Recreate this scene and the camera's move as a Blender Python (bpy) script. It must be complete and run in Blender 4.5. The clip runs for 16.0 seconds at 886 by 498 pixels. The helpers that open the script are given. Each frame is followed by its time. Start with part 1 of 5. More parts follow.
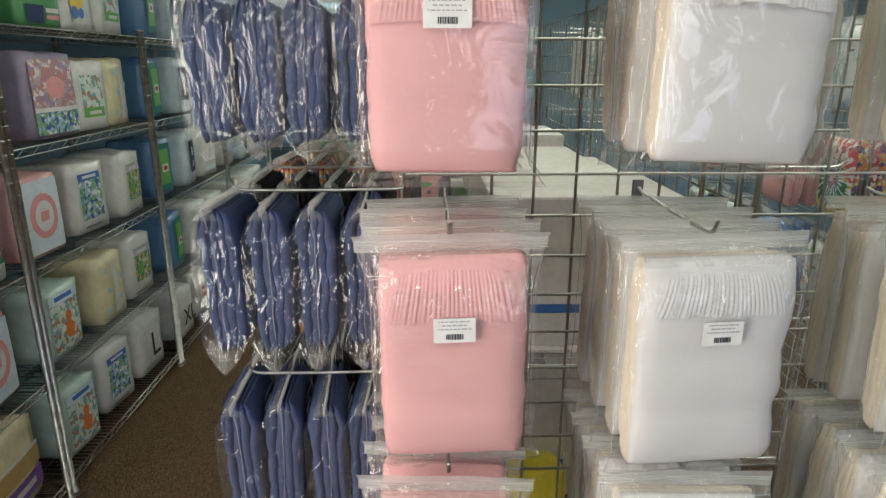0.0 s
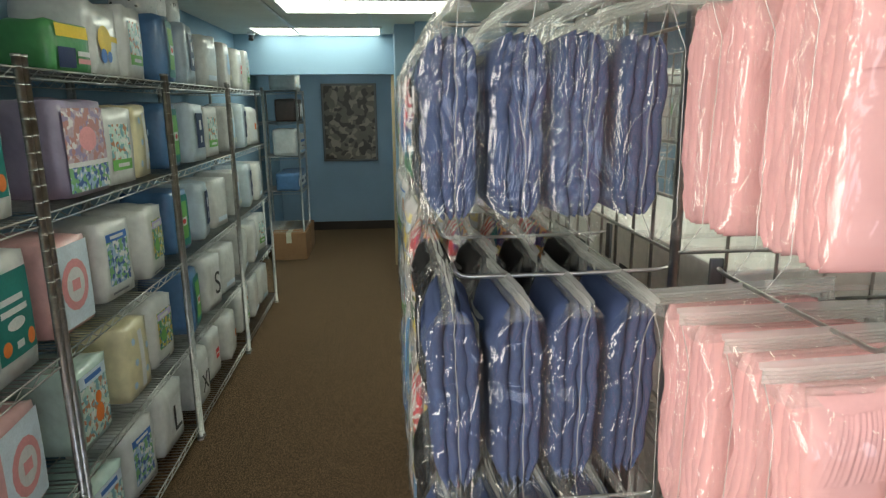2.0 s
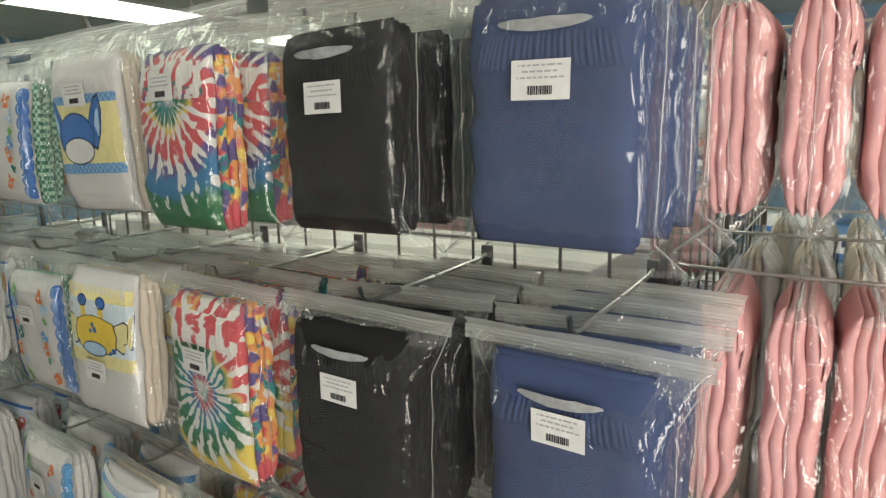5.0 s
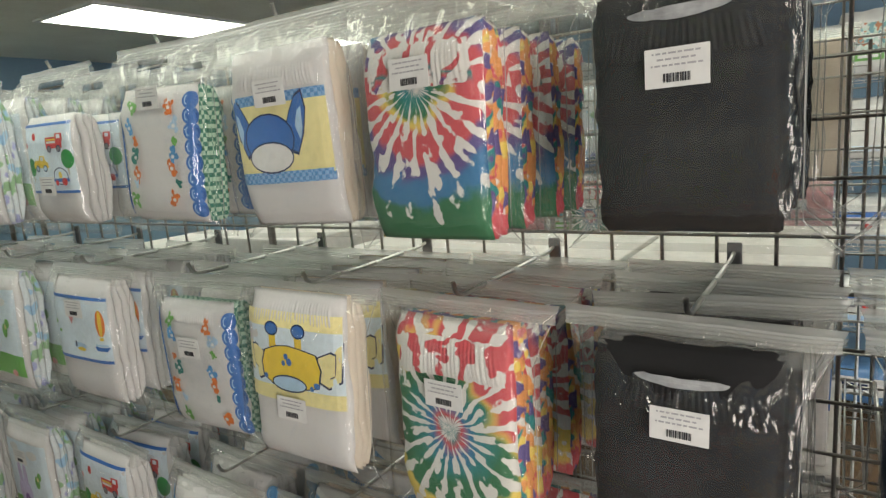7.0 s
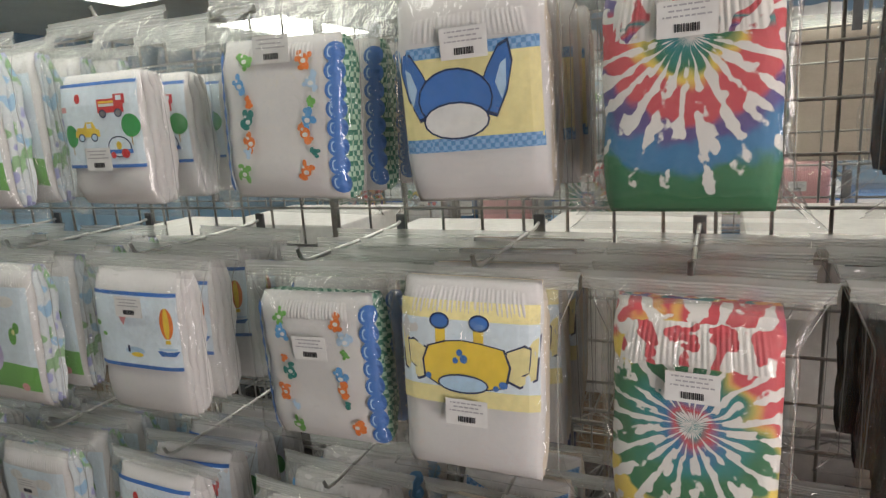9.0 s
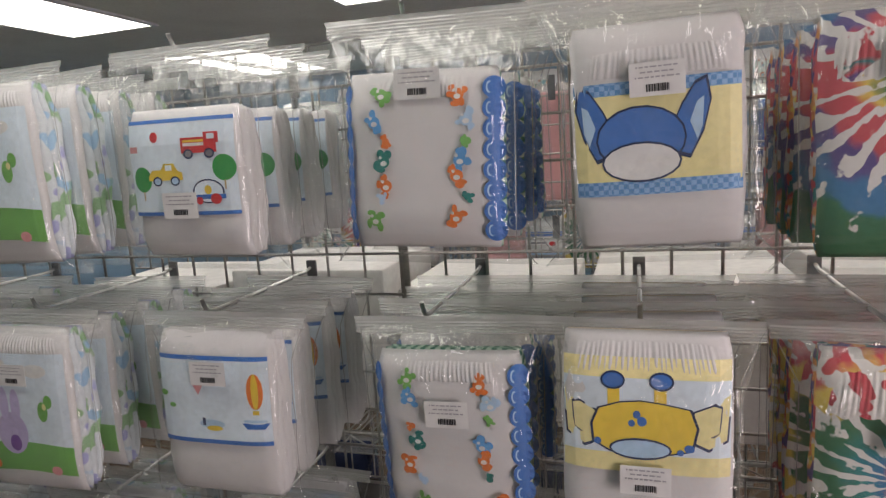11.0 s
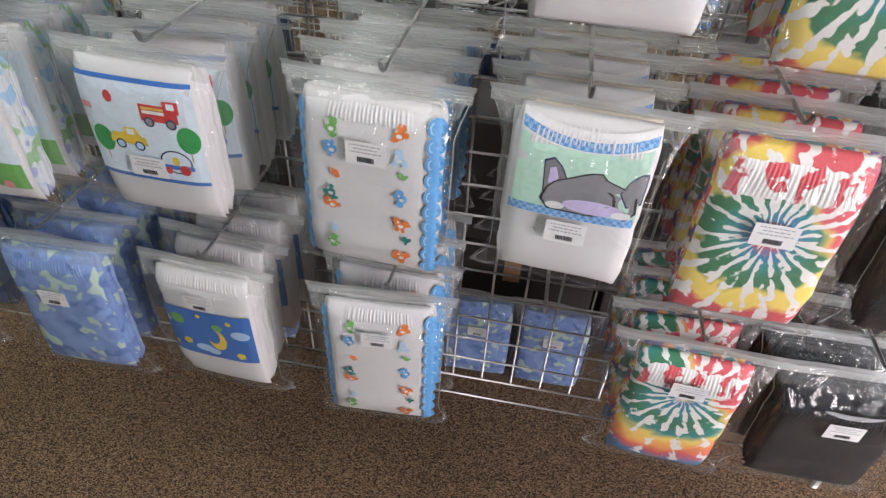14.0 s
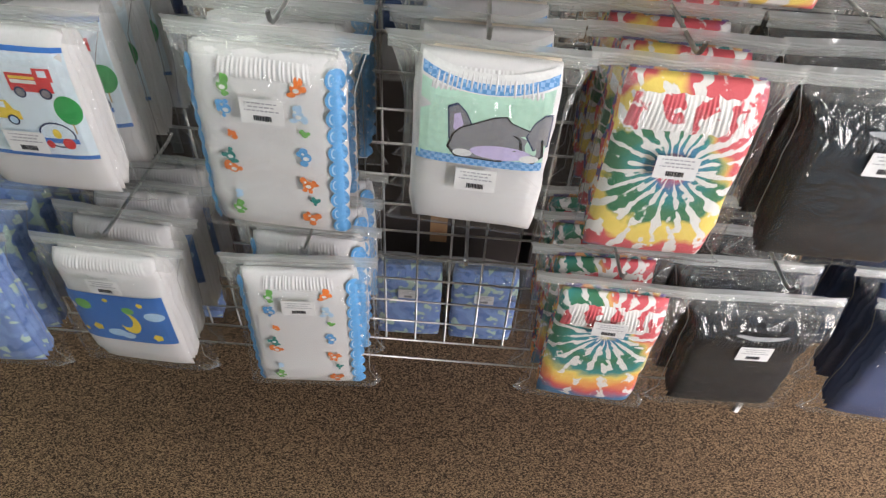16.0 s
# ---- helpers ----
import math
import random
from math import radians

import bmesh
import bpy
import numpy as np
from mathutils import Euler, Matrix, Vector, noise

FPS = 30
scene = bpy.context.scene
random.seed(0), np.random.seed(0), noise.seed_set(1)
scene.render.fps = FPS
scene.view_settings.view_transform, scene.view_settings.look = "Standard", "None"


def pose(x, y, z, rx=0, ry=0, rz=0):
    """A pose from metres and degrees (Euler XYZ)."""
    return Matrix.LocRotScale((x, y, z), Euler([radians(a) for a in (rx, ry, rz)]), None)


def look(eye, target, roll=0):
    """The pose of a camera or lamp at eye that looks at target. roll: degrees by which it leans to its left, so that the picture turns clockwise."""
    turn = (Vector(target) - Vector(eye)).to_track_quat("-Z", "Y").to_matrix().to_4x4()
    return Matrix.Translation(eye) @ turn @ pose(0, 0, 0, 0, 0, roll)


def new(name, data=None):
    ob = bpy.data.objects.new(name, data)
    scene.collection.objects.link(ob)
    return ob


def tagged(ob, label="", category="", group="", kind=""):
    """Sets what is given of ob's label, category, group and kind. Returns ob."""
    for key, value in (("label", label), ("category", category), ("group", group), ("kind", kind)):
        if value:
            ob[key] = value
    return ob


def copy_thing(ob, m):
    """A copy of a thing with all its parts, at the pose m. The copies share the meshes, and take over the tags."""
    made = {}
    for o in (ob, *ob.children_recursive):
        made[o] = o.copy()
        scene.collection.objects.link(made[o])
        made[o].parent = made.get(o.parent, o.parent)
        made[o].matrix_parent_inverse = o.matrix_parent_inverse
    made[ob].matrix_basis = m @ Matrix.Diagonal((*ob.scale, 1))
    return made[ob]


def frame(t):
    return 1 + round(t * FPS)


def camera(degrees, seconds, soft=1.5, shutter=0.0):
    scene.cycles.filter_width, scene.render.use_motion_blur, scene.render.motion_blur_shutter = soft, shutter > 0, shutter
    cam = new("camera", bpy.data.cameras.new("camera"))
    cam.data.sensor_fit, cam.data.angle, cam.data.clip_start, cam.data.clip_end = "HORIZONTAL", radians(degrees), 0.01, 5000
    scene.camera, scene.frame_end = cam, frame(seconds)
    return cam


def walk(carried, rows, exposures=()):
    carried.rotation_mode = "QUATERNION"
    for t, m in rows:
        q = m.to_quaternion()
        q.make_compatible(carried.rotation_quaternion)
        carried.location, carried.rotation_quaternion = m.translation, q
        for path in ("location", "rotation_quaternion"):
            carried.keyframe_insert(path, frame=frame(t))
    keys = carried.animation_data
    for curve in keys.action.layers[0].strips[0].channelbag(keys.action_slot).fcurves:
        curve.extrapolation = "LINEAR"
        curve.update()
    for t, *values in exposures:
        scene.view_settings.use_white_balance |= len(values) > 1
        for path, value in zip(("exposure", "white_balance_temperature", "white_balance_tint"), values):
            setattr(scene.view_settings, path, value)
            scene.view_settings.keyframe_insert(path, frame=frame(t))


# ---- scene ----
cam = camera(70.4, 16.0, soft=1.3, shutter=0.0)
PATH = [
    (0, (0.005, -0.983, 1.765), (0.057, 0.936, 1.201), 0.1),
    (0.5, (-0.072, -0.976, 1.785), (0.003, 0.961, 1.292), -0.6),
    (1, (-0.164, -0.875, 1.786), (-0.125, 1.062, 1.287), -1.4),
    (1.5, (-0.271, -0.775, 1.799), (-0.341, 1.169, 1.336), -2.2),
    (2, (-0.432, -0.703, 1.784), (-0.265, 1.238, 1.335), -0.5),
    (2.5, (-0.579, -0.623, 1.789), (-0.032, 1.259, 1.388), -2.2),
    (3, (-0.67, -0.476, 1.773), (0.172, 1.302, 1.412), -1.8),
    (3.5, (-0.747, -0.356, 1.774), (0.387, 1.254, 1.424), -0.0),
    (3.7, (-0.787, -0.313, 1.77), (0.475, 1.195, 1.408), -0.3),
    (5.8, (-0.988, 0.068, 1.746), (0.742, 1.017, 1.421), -2.8),
    (6, (-1.013, 0.102, 1.75), (0.728, 1.033, 1.434), -3.3),
    (6.5, (-1.022, 0.178, 1.745), (0.704, 1.12, 1.38), -3.0),
    (7, (-0.984, 0.287, 1.743), (0.666, 1.362, 1.393), -4.3),
    (7.5, (-0.966, 0.378, 1.75), (0.675, 1.476, 1.428), -3.7),
    (8, (-1.006, 0.478, 1.744), (0.662, 1.525, 1.397), -4.4),
    (8.5, (-1.058, 0.572, 1.738), (0.712, 1.425, 1.364), -4.9),
    (9, (-1.066, 0.663, 1.735), (0.719, 1.468, 1.331), -3.6),
    (9.2, (-1.066, 0.693, 1.735), (0.72, 1.523, 1.389), -4.2),
    (11.3, (-1.09, 0.977, 1.768), (0.804, 1.503, 1.402), -4.0),
    (11.5, (-1.091, 0.99, 1.773), (0.789, 1.483, 1.301), -3.7),
    (12, (-1.111, 1.008, 1.678), (0.71, 1.459, 0.984), -0.7),
    (12.5, (-1.109, 1.014, 1.619), (0.603, 1.409, 0.664), 0.8),
    (13, (-1.101, 1.005, 1.583), (0.539, 1.319, 0.482), 2.4),
    (13.5, (-1.089, 1.005, 1.551), (0.453, 1.291, 0.31), 2.8),
    (14, (-1.078, 1.008, 1.538), (0.423, 1.242, 0.237), 3.1),
    (14.5, (-1.057, 0.975, 1.533), (0.45, 1.004, 0.218), 3.2),
    (15, (-1.037, 0.922, 1.527), (0.432, 0.711, 0.186), 3.4),
    (15.5, (-1.057, 0.926, 1.516), (0.411, 0.805, 0.163), 4.1),
    (16, (-1.076, 0.974, 1.514), (0.386, 1.0, 0.149), 3.8),
]
walk(cam, [(t, look(eye, target, roll)) for t, eye, target, roll in PATH],
     [(0.0, -0.12, 6500, 11), (1.0, -0.12, 6550, 12), (2.0, -0.02, 6500, 8), (3.5, -0.06, 6550, 8), (6.0, -0.03, 6500, 8), (7.0, 0.10, 6500, 12), (9.0, 0.07, 6450, 20), (11.5, -0.12, 6400, 29), (12.0, 0.02, 6300, 27), (12.5, 0.26, 6050, 29), (13.0, 0.57, 6000, 26), (14.0, 0.90, 5970, 22), (14.5, 0.96, 5980, 21), (16.0, 0.94, 6050, 17)])

# ---- world, sun, lights, exposure ----
scene.view_settings.exposure = 0.0
world = bpy.data.worlds.new("world")
world.use_nodes = True
scene.world = world
wn = world.node_tree.nodes
sky = wn.new("ShaderNodeTexSky")
sky.sky_type, sky.sun_disc = "NISHITA", False
sky.sun_elevation, sky.sun_rotation = radians(38), radians(160)
wn["Background"].inputs[1].default_value = 0.12
world.node_tree.links.new(sky.outputs[0], wn["Background"].inputs[0])
sun_data = bpy.data.lights.new("sun", "SUN")
sun_data.energy, sun_data.angle, sun_data.color = 3.0, radians(0.6), (1.0, 0.93, 0.82)
sun = new("sun", sun_data)
sun.matrix_world = look((2.0, -12.0, 9.5), (0.4, -4.0, 0.0))
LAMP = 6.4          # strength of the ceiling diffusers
WINDOW = 21.0       # watts of sky light through the shop window
WEST = 85.0        # watts of daylight through the west window
CEIL = 2.5

# ---- materials ----


def mat(name, color, rough=0.5, metal=0.0, var=0.12, scale=8.0, bump=0.0, bscale=60.0, coat=0.0, spec=0.5, var2=0.06, sss=0.0):
    """A surface with variation at two scales and fine relief."""
    m = bpy.data.materials.new(name)
    m.use_nodes = True
    nt = m.node_tree
    b = nt.nodes["Principled BSDF"]
    b.inputs["Roughness"].default_value = rough
    b.inputs["Metallic"].default_value = metal
    b.inputs["Coat Weight"].default_value = coat
    b.inputs["Coat Roughness"].default_value = 0.12
    b.inputs["Specular IOR Level"].default_value = spec
    tc = nt.nodes.new("ShaderNodeTexCoord")
    info = nt.nodes.new("ShaderNodeObjectInfo")
    add = nt.nodes.new("ShaderNodeVectorMath")
    nt.links.new(tc.outputs["Object"], add.inputs[0])
    mul = nt.nodes.new("ShaderNodeVectorMath")
    mul.operation = "SCALE"
    mul.inputs[0].default_value = (7.1, 3.3, 5.7)
    nt.links.new(info.outputs["Random"], mul.inputs["Scale"])
    nt.links.new(mul.outputs[0], add.inputs[1])
    n1 = nt.nodes.new("ShaderNodeTexNoise")
    n1.inputs["Scale"].default_value = scale
    n1.inputs["Detail"].default_value = 3
    n2 = nt.nodes.new("ShaderNodeTexNoise")
    n2.inputs["Scale"].default_value = bscale
    n2.inputs["Detail"].default_value = 2
    nt.links.new(add.outputs[0], n1.inputs["Vector"])
    nt.links.new(add.outputs[0], n2.inputs["Vector"])
    hsv = nt.nodes.new("ShaderNodeHueSaturation")
    hsv.inputs["Color"].default_value = (*color, 1)
    mr = nt.nodes.new("ShaderNodeMapRange")
    mr.inputs["From Min"].default_value, mr.inputs["From Max"].default_value = 0.3, 0.7
    mr.inputs["To Min"].default_value, mr.inputs["To Max"].default_value = 1 - var, 1 + var
    nt.links.new(n1.outputs["Fac"], mr.inputs["Value"])
    mr2 = nt.nodes.new("ShaderNodeMapRange")
    mr2.inputs["From Min"].default_value, mr2.inputs["From Max"].default_value = 0.3, 0.7
    mr2.inputs["To Min"].default_value, mr2.inputs["To Max"].default_value = 1 - var2, 1 + var2
    nt.links.new(n2.outputs["Fac"], mr2.inputs["Value"])
    m2 = nt.nodes.new("ShaderNodeMath")
    m2.operation = "MULTIPLY"
    nt.links.new(mr.outputs[0], m2.inputs[0])
    nt.links.new(mr2.outputs[0], m2.inputs[1])
    nt.links.new(m2.outputs[0], hsv.inputs["Value"])
    nt.links.new(hsv.outputs[0], b.inputs["Base Color"])
    if bump:
        bp = nt.nodes.new("ShaderNodeBump")
        bp.inputs["Strength"].default_value = bump
        bp.inputs["Distance"].default_value = 0.004
        nt.links.new(n2.outputs["Fac"], bp.inputs["Height"])
        nt.links.new(bp.outputs[0], b.inputs["Normal"])
    return m


def fabric(name, color, var=0.10):
    """Soft non-woven backing of a folded pad: creases across and a fine nap."""
    m = mat(name, color, 0.75, 0, var, 9, 0.0, 220, 0, 0.15, 0.02)
    nt = m.node_tree
    tc = [n for n in nt.nodes if n.type == "TEX_COORD"][0]
    mp = nt.nodes.new("ShaderNodeMapping")
    mp.inputs["Scale"].default_value = (16, 6, 21)
    n = nt.nodes.new("ShaderNodeTexNoise")
    n.inputs["Scale"].default_value, n.inputs["Detail"].default_value, n.inputs["Distortion"].default_value = 1.0, 4, 0.8
    bp = nt.nodes.new("ShaderNodeBump")
    bp.inputs["Strength"].default_value, bp.inputs["Distance"].default_value = 0.30, 0.007
    nt.links.new(tc.outputs["Object"], mp.inputs[0])
    nt.links.new(mp.outputs[0], n.inputs["Vector"])
    fine = nt.nodes.new("ShaderNodeTexNoise")
    fine.inputs["Scale"].default_value, fine.inputs["Detail"].default_value = 3.2, 2
    nt.links.new(mp.outputs[0], fine.inputs["Vector"])
    both = nt.nodes.new("ShaderNodeMath")
    both.operation, both.inputs[1].default_value = "MULTIPLY_ADD", 0.20
    nt.links.new(fine.outputs["Fac"], both.inputs[0])
    nt.links.new(n.outputs["Fac"], both.inputs[2])
    nt.links.new(both.outputs[0], bp.inputs["Height"])
    nt.links.new(bp.outputs[0], nt.nodes["Principled BSDF"].inputs["Normal"])
    return m


def film(name, haze=0.05, tint=(0.99, 0.995, 0.99), rough=0.07, crease=0.5, grain=(22, 19, 5.5), veil=0.0, cells=0.30):
    """Thin clear plastic: sees through, glints at creases."""
    m = bpy.data.materials.new(name)
    m.use_nodes = True
    nt = m.node_tree
    nt.nodes.remove(nt.nodes["Principled BSDF"])
    out = nt.nodes["Material Output"]
    tr = nt.nodes.new("ShaderNodeBsdfTransparent")
    tr.inputs[0].default_value = (*tint, 1)
    df = nt.nodes.new("ShaderNodeBsdfDiffuse")
    df.inputs[0].default_value = (0.92, 0.94, 0.91, 1)
    gl = nt.nodes.new("ShaderNodeBsdfGlossy")
    gl.inputs["Roughness"].default_value = rough
    tc = nt.nodes.new("ShaderNodeTexCoord")
    info = nt.nodes.new("ShaderNodeObjectInfo")
    add = nt.nodes.new("ShaderNodeVectorMath")
    mp = nt.nodes.new("ShaderNodeMapping")
    mp.inputs["Scale"].default_value = grain
    nt.links.new(tc.outputs["Object"], add.inputs[0])
    mul = nt.nodes.new("ShaderNodeVectorMath")
    mul.operation = "SCALE"
    mul.inputs[0].default_value = (3.1, 5.3, 2.7)
    nt.links.new(info.outputs["Random"], mul.inputs["Scale"])
    nt.links.new(mul.outputs[0], add.inputs[1])
    nt.links.new(add.outputs[0], mp.inputs[0])
    n = nt.nodes.new("ShaderNodeTexNoise")
    n.inputs["Scale"].default_value, n.inputs["Detail"].default_value, n.inputs["Distortion"].default_value = 1.0, 3, 1.4
    nt.links.new(mp.outputs[0], n.inputs["Vector"])
    bp = nt.nodes.new("ShaderNodeBump")
    bp.inputs["Strength"].default_value, bp.inputs["Distance"].default_value = crease, 0.02
    vo = nt.nodes.new("ShaderNodeTexVoronoi")
    vo.feature = "DISTANCE_TO_EDGE"
    vo.inputs["Scale"].default_value = 0.8
    ndis = nt.nodes.new("ShaderNodeVectorMath")
    ndis.operation = "ADD"
    nt.links.new(mp.outputs[0], ndis.inputs[0])
    nt.links.new(n.outputs["Color"], ndis.inputs[1])
    nt.links.new(ndis.outputs[0], vo.inputs["Vector"])
    rg = nt.nodes.new("ShaderNodeMapRange")
    rg.inputs["From Max"].default_value = 0.06
    nt.links.new(vo.outputs["Distance"], rg.inputs["Value"])
    hs = nt.nodes.new("ShaderNodeMath")
    hs.operation, hs.inputs[1].default_value = "MULTIPLY_ADD", cells
    nt.links.new(rg.outputs[0], hs.inputs[0])
    nt.links.new(n.outputs["Fac"], hs.inputs[2])
    nt.links.new(hs.outputs[0], bp.inputs["Height"])
    nt.links.new(bp.outputs[0], gl.inputs["Normal"])
    lw = nt.nodes.new("ShaderNodeLayerWeight")
    lw.inputs["Blend"].default_value = 0.5
    pw = nt.nodes.new("ShaderNodeMath")
    pw.operation, pw.inputs[1].default_value = "POWER", 5.0
    nt.links.new(lw.outputs["Facing"], pw.inputs[0])
    fr = nt.nodes.new("ShaderNodeMapRange")
    fr.inputs["To Min"].default_value, fr.inputs["To Max"].default_value = 0.075, 0.40
    nt.links.new(pw.outputs[0], fr.inputs["Value"])
    mx = nt.nodes.new("ShaderNodeMixShader")
    mx.inputs[0].default_value = haze
    nt.links.new(tr.outputs[0], mx.inputs[1])
    milky = df.outputs[0]
    if veil:        # the haze lets part of the light through
        tl = nt.nodes.new("ShaderNodeBsdfTranslucent")
        tl.inputs[0].default_value = (0.93, 0.95, 0.92, 1)
        mv = nt.nodes.new("ShaderNodeMixShader")
        mv.inputs[0].default_value = veil
        nt.links.new(df.outputs[0], mv.inputs[1])
        nt.links.new(tl.outputs[0], mv.inputs[2])
        milky = mv.outputs[0]
    nt.links.new(milky, mx.inputs[2])
    mx2 = nt.nodes.new("ShaderNodeMixShader")
    nt.links.new(fr.outputs[0], mx2.inputs[0])
    nt.links.new(mx.outputs[0], mx2.inputs[1])
    nt.links.new(gl.outputs[0], mx2.inputs[2])
    nt.links.new(mx2.outputs[0], out.inputs[0])
    return m


def tie_dye(name, cz, stops, fill=6.0, rays=20, lean=(0.0, 0.0, 0.0), side=False, start=0.09, white=0.0):
    """Spiral-dyed print: rounded coloured rays in rings round a centre, on white, running together outwards."""
    m = mat(name, (0.8, 0.8, 0.8), 0.6, 0, 0.06, 9, 0.3, 90, 0, 0.3)
    nt = m.node_tree
    b = nt.nodes["Principled BSDF"]
    tc = [n for n in nt.nodes if n.type == "TEX_COORD"][0]

    def math_node(op, a, c=None, v=None):
        n = nt.nodes.new("ShaderNodeMath")
        n.operation = op
        nt.links.new(a, n.inputs[0])
        if c is not None:
            nt.links.new(c, n.inputs[1])
        if v is not None:
            n.inputs[1].default_value = v
        return n.outputs[0]

    def noise_of(scale, detail, shift):
        mp = nt.nodes.new("ShaderNodeMapping")
        mp.inputs["Location"].default_value = (shift, shift * 1.7, 0)
        nt.links.new(tc.outputs["Object"], mp.inputs[0])
        n = nt.nodes.new("ShaderNodeTexNoise")
        n.inputs["Scale"].default_value, n.inputs["Detail"].default_value = scale, detail
        nt.links.new(mp.outputs[0], n.inputs["Vector"])
        return math_node("SUBTRACT", n.outputs["Fac"], v=0.5)

    info = nt.nodes.new("ShaderNodeObjectInfo")
    rnd = math_node("SUBTRACT", info.outputs["Random"], v=0.5)
    coarse, mid, fine = noise_of(24, 1, 0.0), noise_of(60, 1, 3.0), noise_of(140, 2, 7.0)
    sep = nt.nodes.new("ShaderNodeSeparateXYZ")
    nt.links.new(tc.outputs["Object"], sep.inputs[0])
    y = math_node("ADD", sep.outputs[1], math_node("MULTIPLY", coarse, v=0.02))
    z = math_node("SUBTRACT", sep.outputs[2], v=cz)
    ang = math_node("ARCTAN2", y, z)
    r = math_node("SQRT", math_node("ADD", math_node("MULTIPLY", y, y), math_node("MULTIPLY", z, z)))
    # hue: rings, drawn out to one side, upwards and downwards
    c = math_node("ADD", math_node("MULTIPLY", r, v=5.0), math_node("MULTIPLY", y, v=lean[0]))
    c = math_node("ADD", c, math_node("MULTIPLY", math_node("MAXIMUM", math_node("MULTIPLY", z, v=-1.0), v=0.0), v=lean[1]))
    c = math_node("ADD", c, math_node("MULTIPLY", math_node("MAXIMUM", z, v=0.0), v=lean[2]))
    c = math_node("ADD", c, math_node("MULTIPLY", coarse, v=0.22))
    c = math_node("ADD", c, math_node("MULTIPLY", mid, v=0.10))
    c = math_node("ADD", c, math_node("MULTIPLY", rnd, v=0.10))
    ramp = nt.nodes.new("ShaderNodeValToRGB")
    els = ramp.color_ramp.elements
    for i, (p, col) in enumerate(stops):
        e = els[i] if i < 2 else els.new(p)
        e.position, e.color = p, (*col, 1)
    nt.links.new(c, ramp.inputs[0])
    hue = ramp.outputs[0]
    if side:        # the dye changes to yellow and red across one corner
        q = math_node("ADD", math_node("MULTIPLY", y, v=-1.0), math_node("MULTIPLY", z, v=0.7))
        q = math_node("ADD", q, math_node("MULTIPLY", coarse, v=0.10))
        q = math_node("ADD", q, math_node("MULTIPLY", rnd, v=0.05))
        for lo, col in ((0.046, YEL), (0.056, RED), (0.135, PUR), (0.155, TEAL)):
            mk = nt.nodes.new("ShaderNodeMapRange")
            mk.inputs["From Min"].default_value, mk.inputs["From Max"].default_value = lo, lo + 0.018
            nt.links.new(q, mk.inputs["Value"])
            mh = nt.nodes.new("ShaderNodeMix")
            mh.data_type = "RGBA"
            nt.links.new(mk.outputs[0], mh.inputs[0])
            nt.links.new(hue, mh.inputs[6])
            mh.inputs[7].default_value = (*col, 1)
            hue = mh.outputs[2]
    # white: between the rays, and between the rings
    spin = math_node("ADD", math_node("MULTIPLY", ang, v=float(rays)), math_node("MULTIPLY", mid, v=3.6))
    spin = math_node("ADD", spin, math_node("MULTIPLY", coarse, v=3.0))
    spin = math_node("ADD", spin, math_node("MULTIPLY", r, v=22.0))
    inner = nt.nodes.new("ShaderNodeMapRange")
    inner.inputs["From Min"].default_value, inner.inputs["From Max"].default_value = 0.006, 0.034
    inner.inputs["To Min"].default_value, inner.inputs["To Max"].default_value = 0.0, 0.66
    nt.links.new(r, inner.inputs["Value"])
    s1 = math_node("MULTIPLY", math_node("SINE", math_node("ADD", spin, math_node("MULTIPLY", rnd, v=6.0))), inner.outputs[0])
    other = math_node("ADD", math_node("MULTIPLY", ang, v=float(int(rays * 1.6))), math_node("MULTIPLY", coarse, v=9.0))
    s1 = math_node("ADD", s1, math_node("MULTIPLY", math_node("SINE", math_node("SUBTRACT", other, math_node("MULTIPLY", r, v=30.0))), v=0.34))
    ring = math_node("ADD", math_node("MULTIPLY", r, v=135.0), math_node("MULTIPLY", mid, v=9.0))
    s2 = math_node("MULTIPLY", math_node("COSINE", ring), v=0.38)
    w = math_node("ADD", math_node("ADD", s1, s2), math_node("MULTIPLY", fine, v=0.9))
    w = math_node("ADD", w, math_node("MULTIPLY", coarse, v=1.3))
    w = math_node("SUBTRACT", w, math_node("MULTIPLY", math_node("MAXIMUM", math_node("SUBTRACT", r, v=start), v=0.0), v=fill))
    w = math_node("ADD", w, v=white)
    mask = nt.nodes.new("ShaderNodeMapRange")
    mask.inputs["From Min"].default_value, mask.inputs["From Max"].default_value = -0.10, 0.08
    nt.links.new(w, mask.inputs["Value"])
    mix = nt.nodes.new("ShaderNodeMix")
    mix.data_type = "RGBA"
    nt.links.new(mask.outputs[0], mix.inputs[0])
    nt.links.new(hue, mix.inputs[6])
    mix.inputs[7].default_value = (0.70, 0.685, 0.66, 1)
    nt.links.new(mix.outputs[2], b.inputs["Base Color"])
    return m


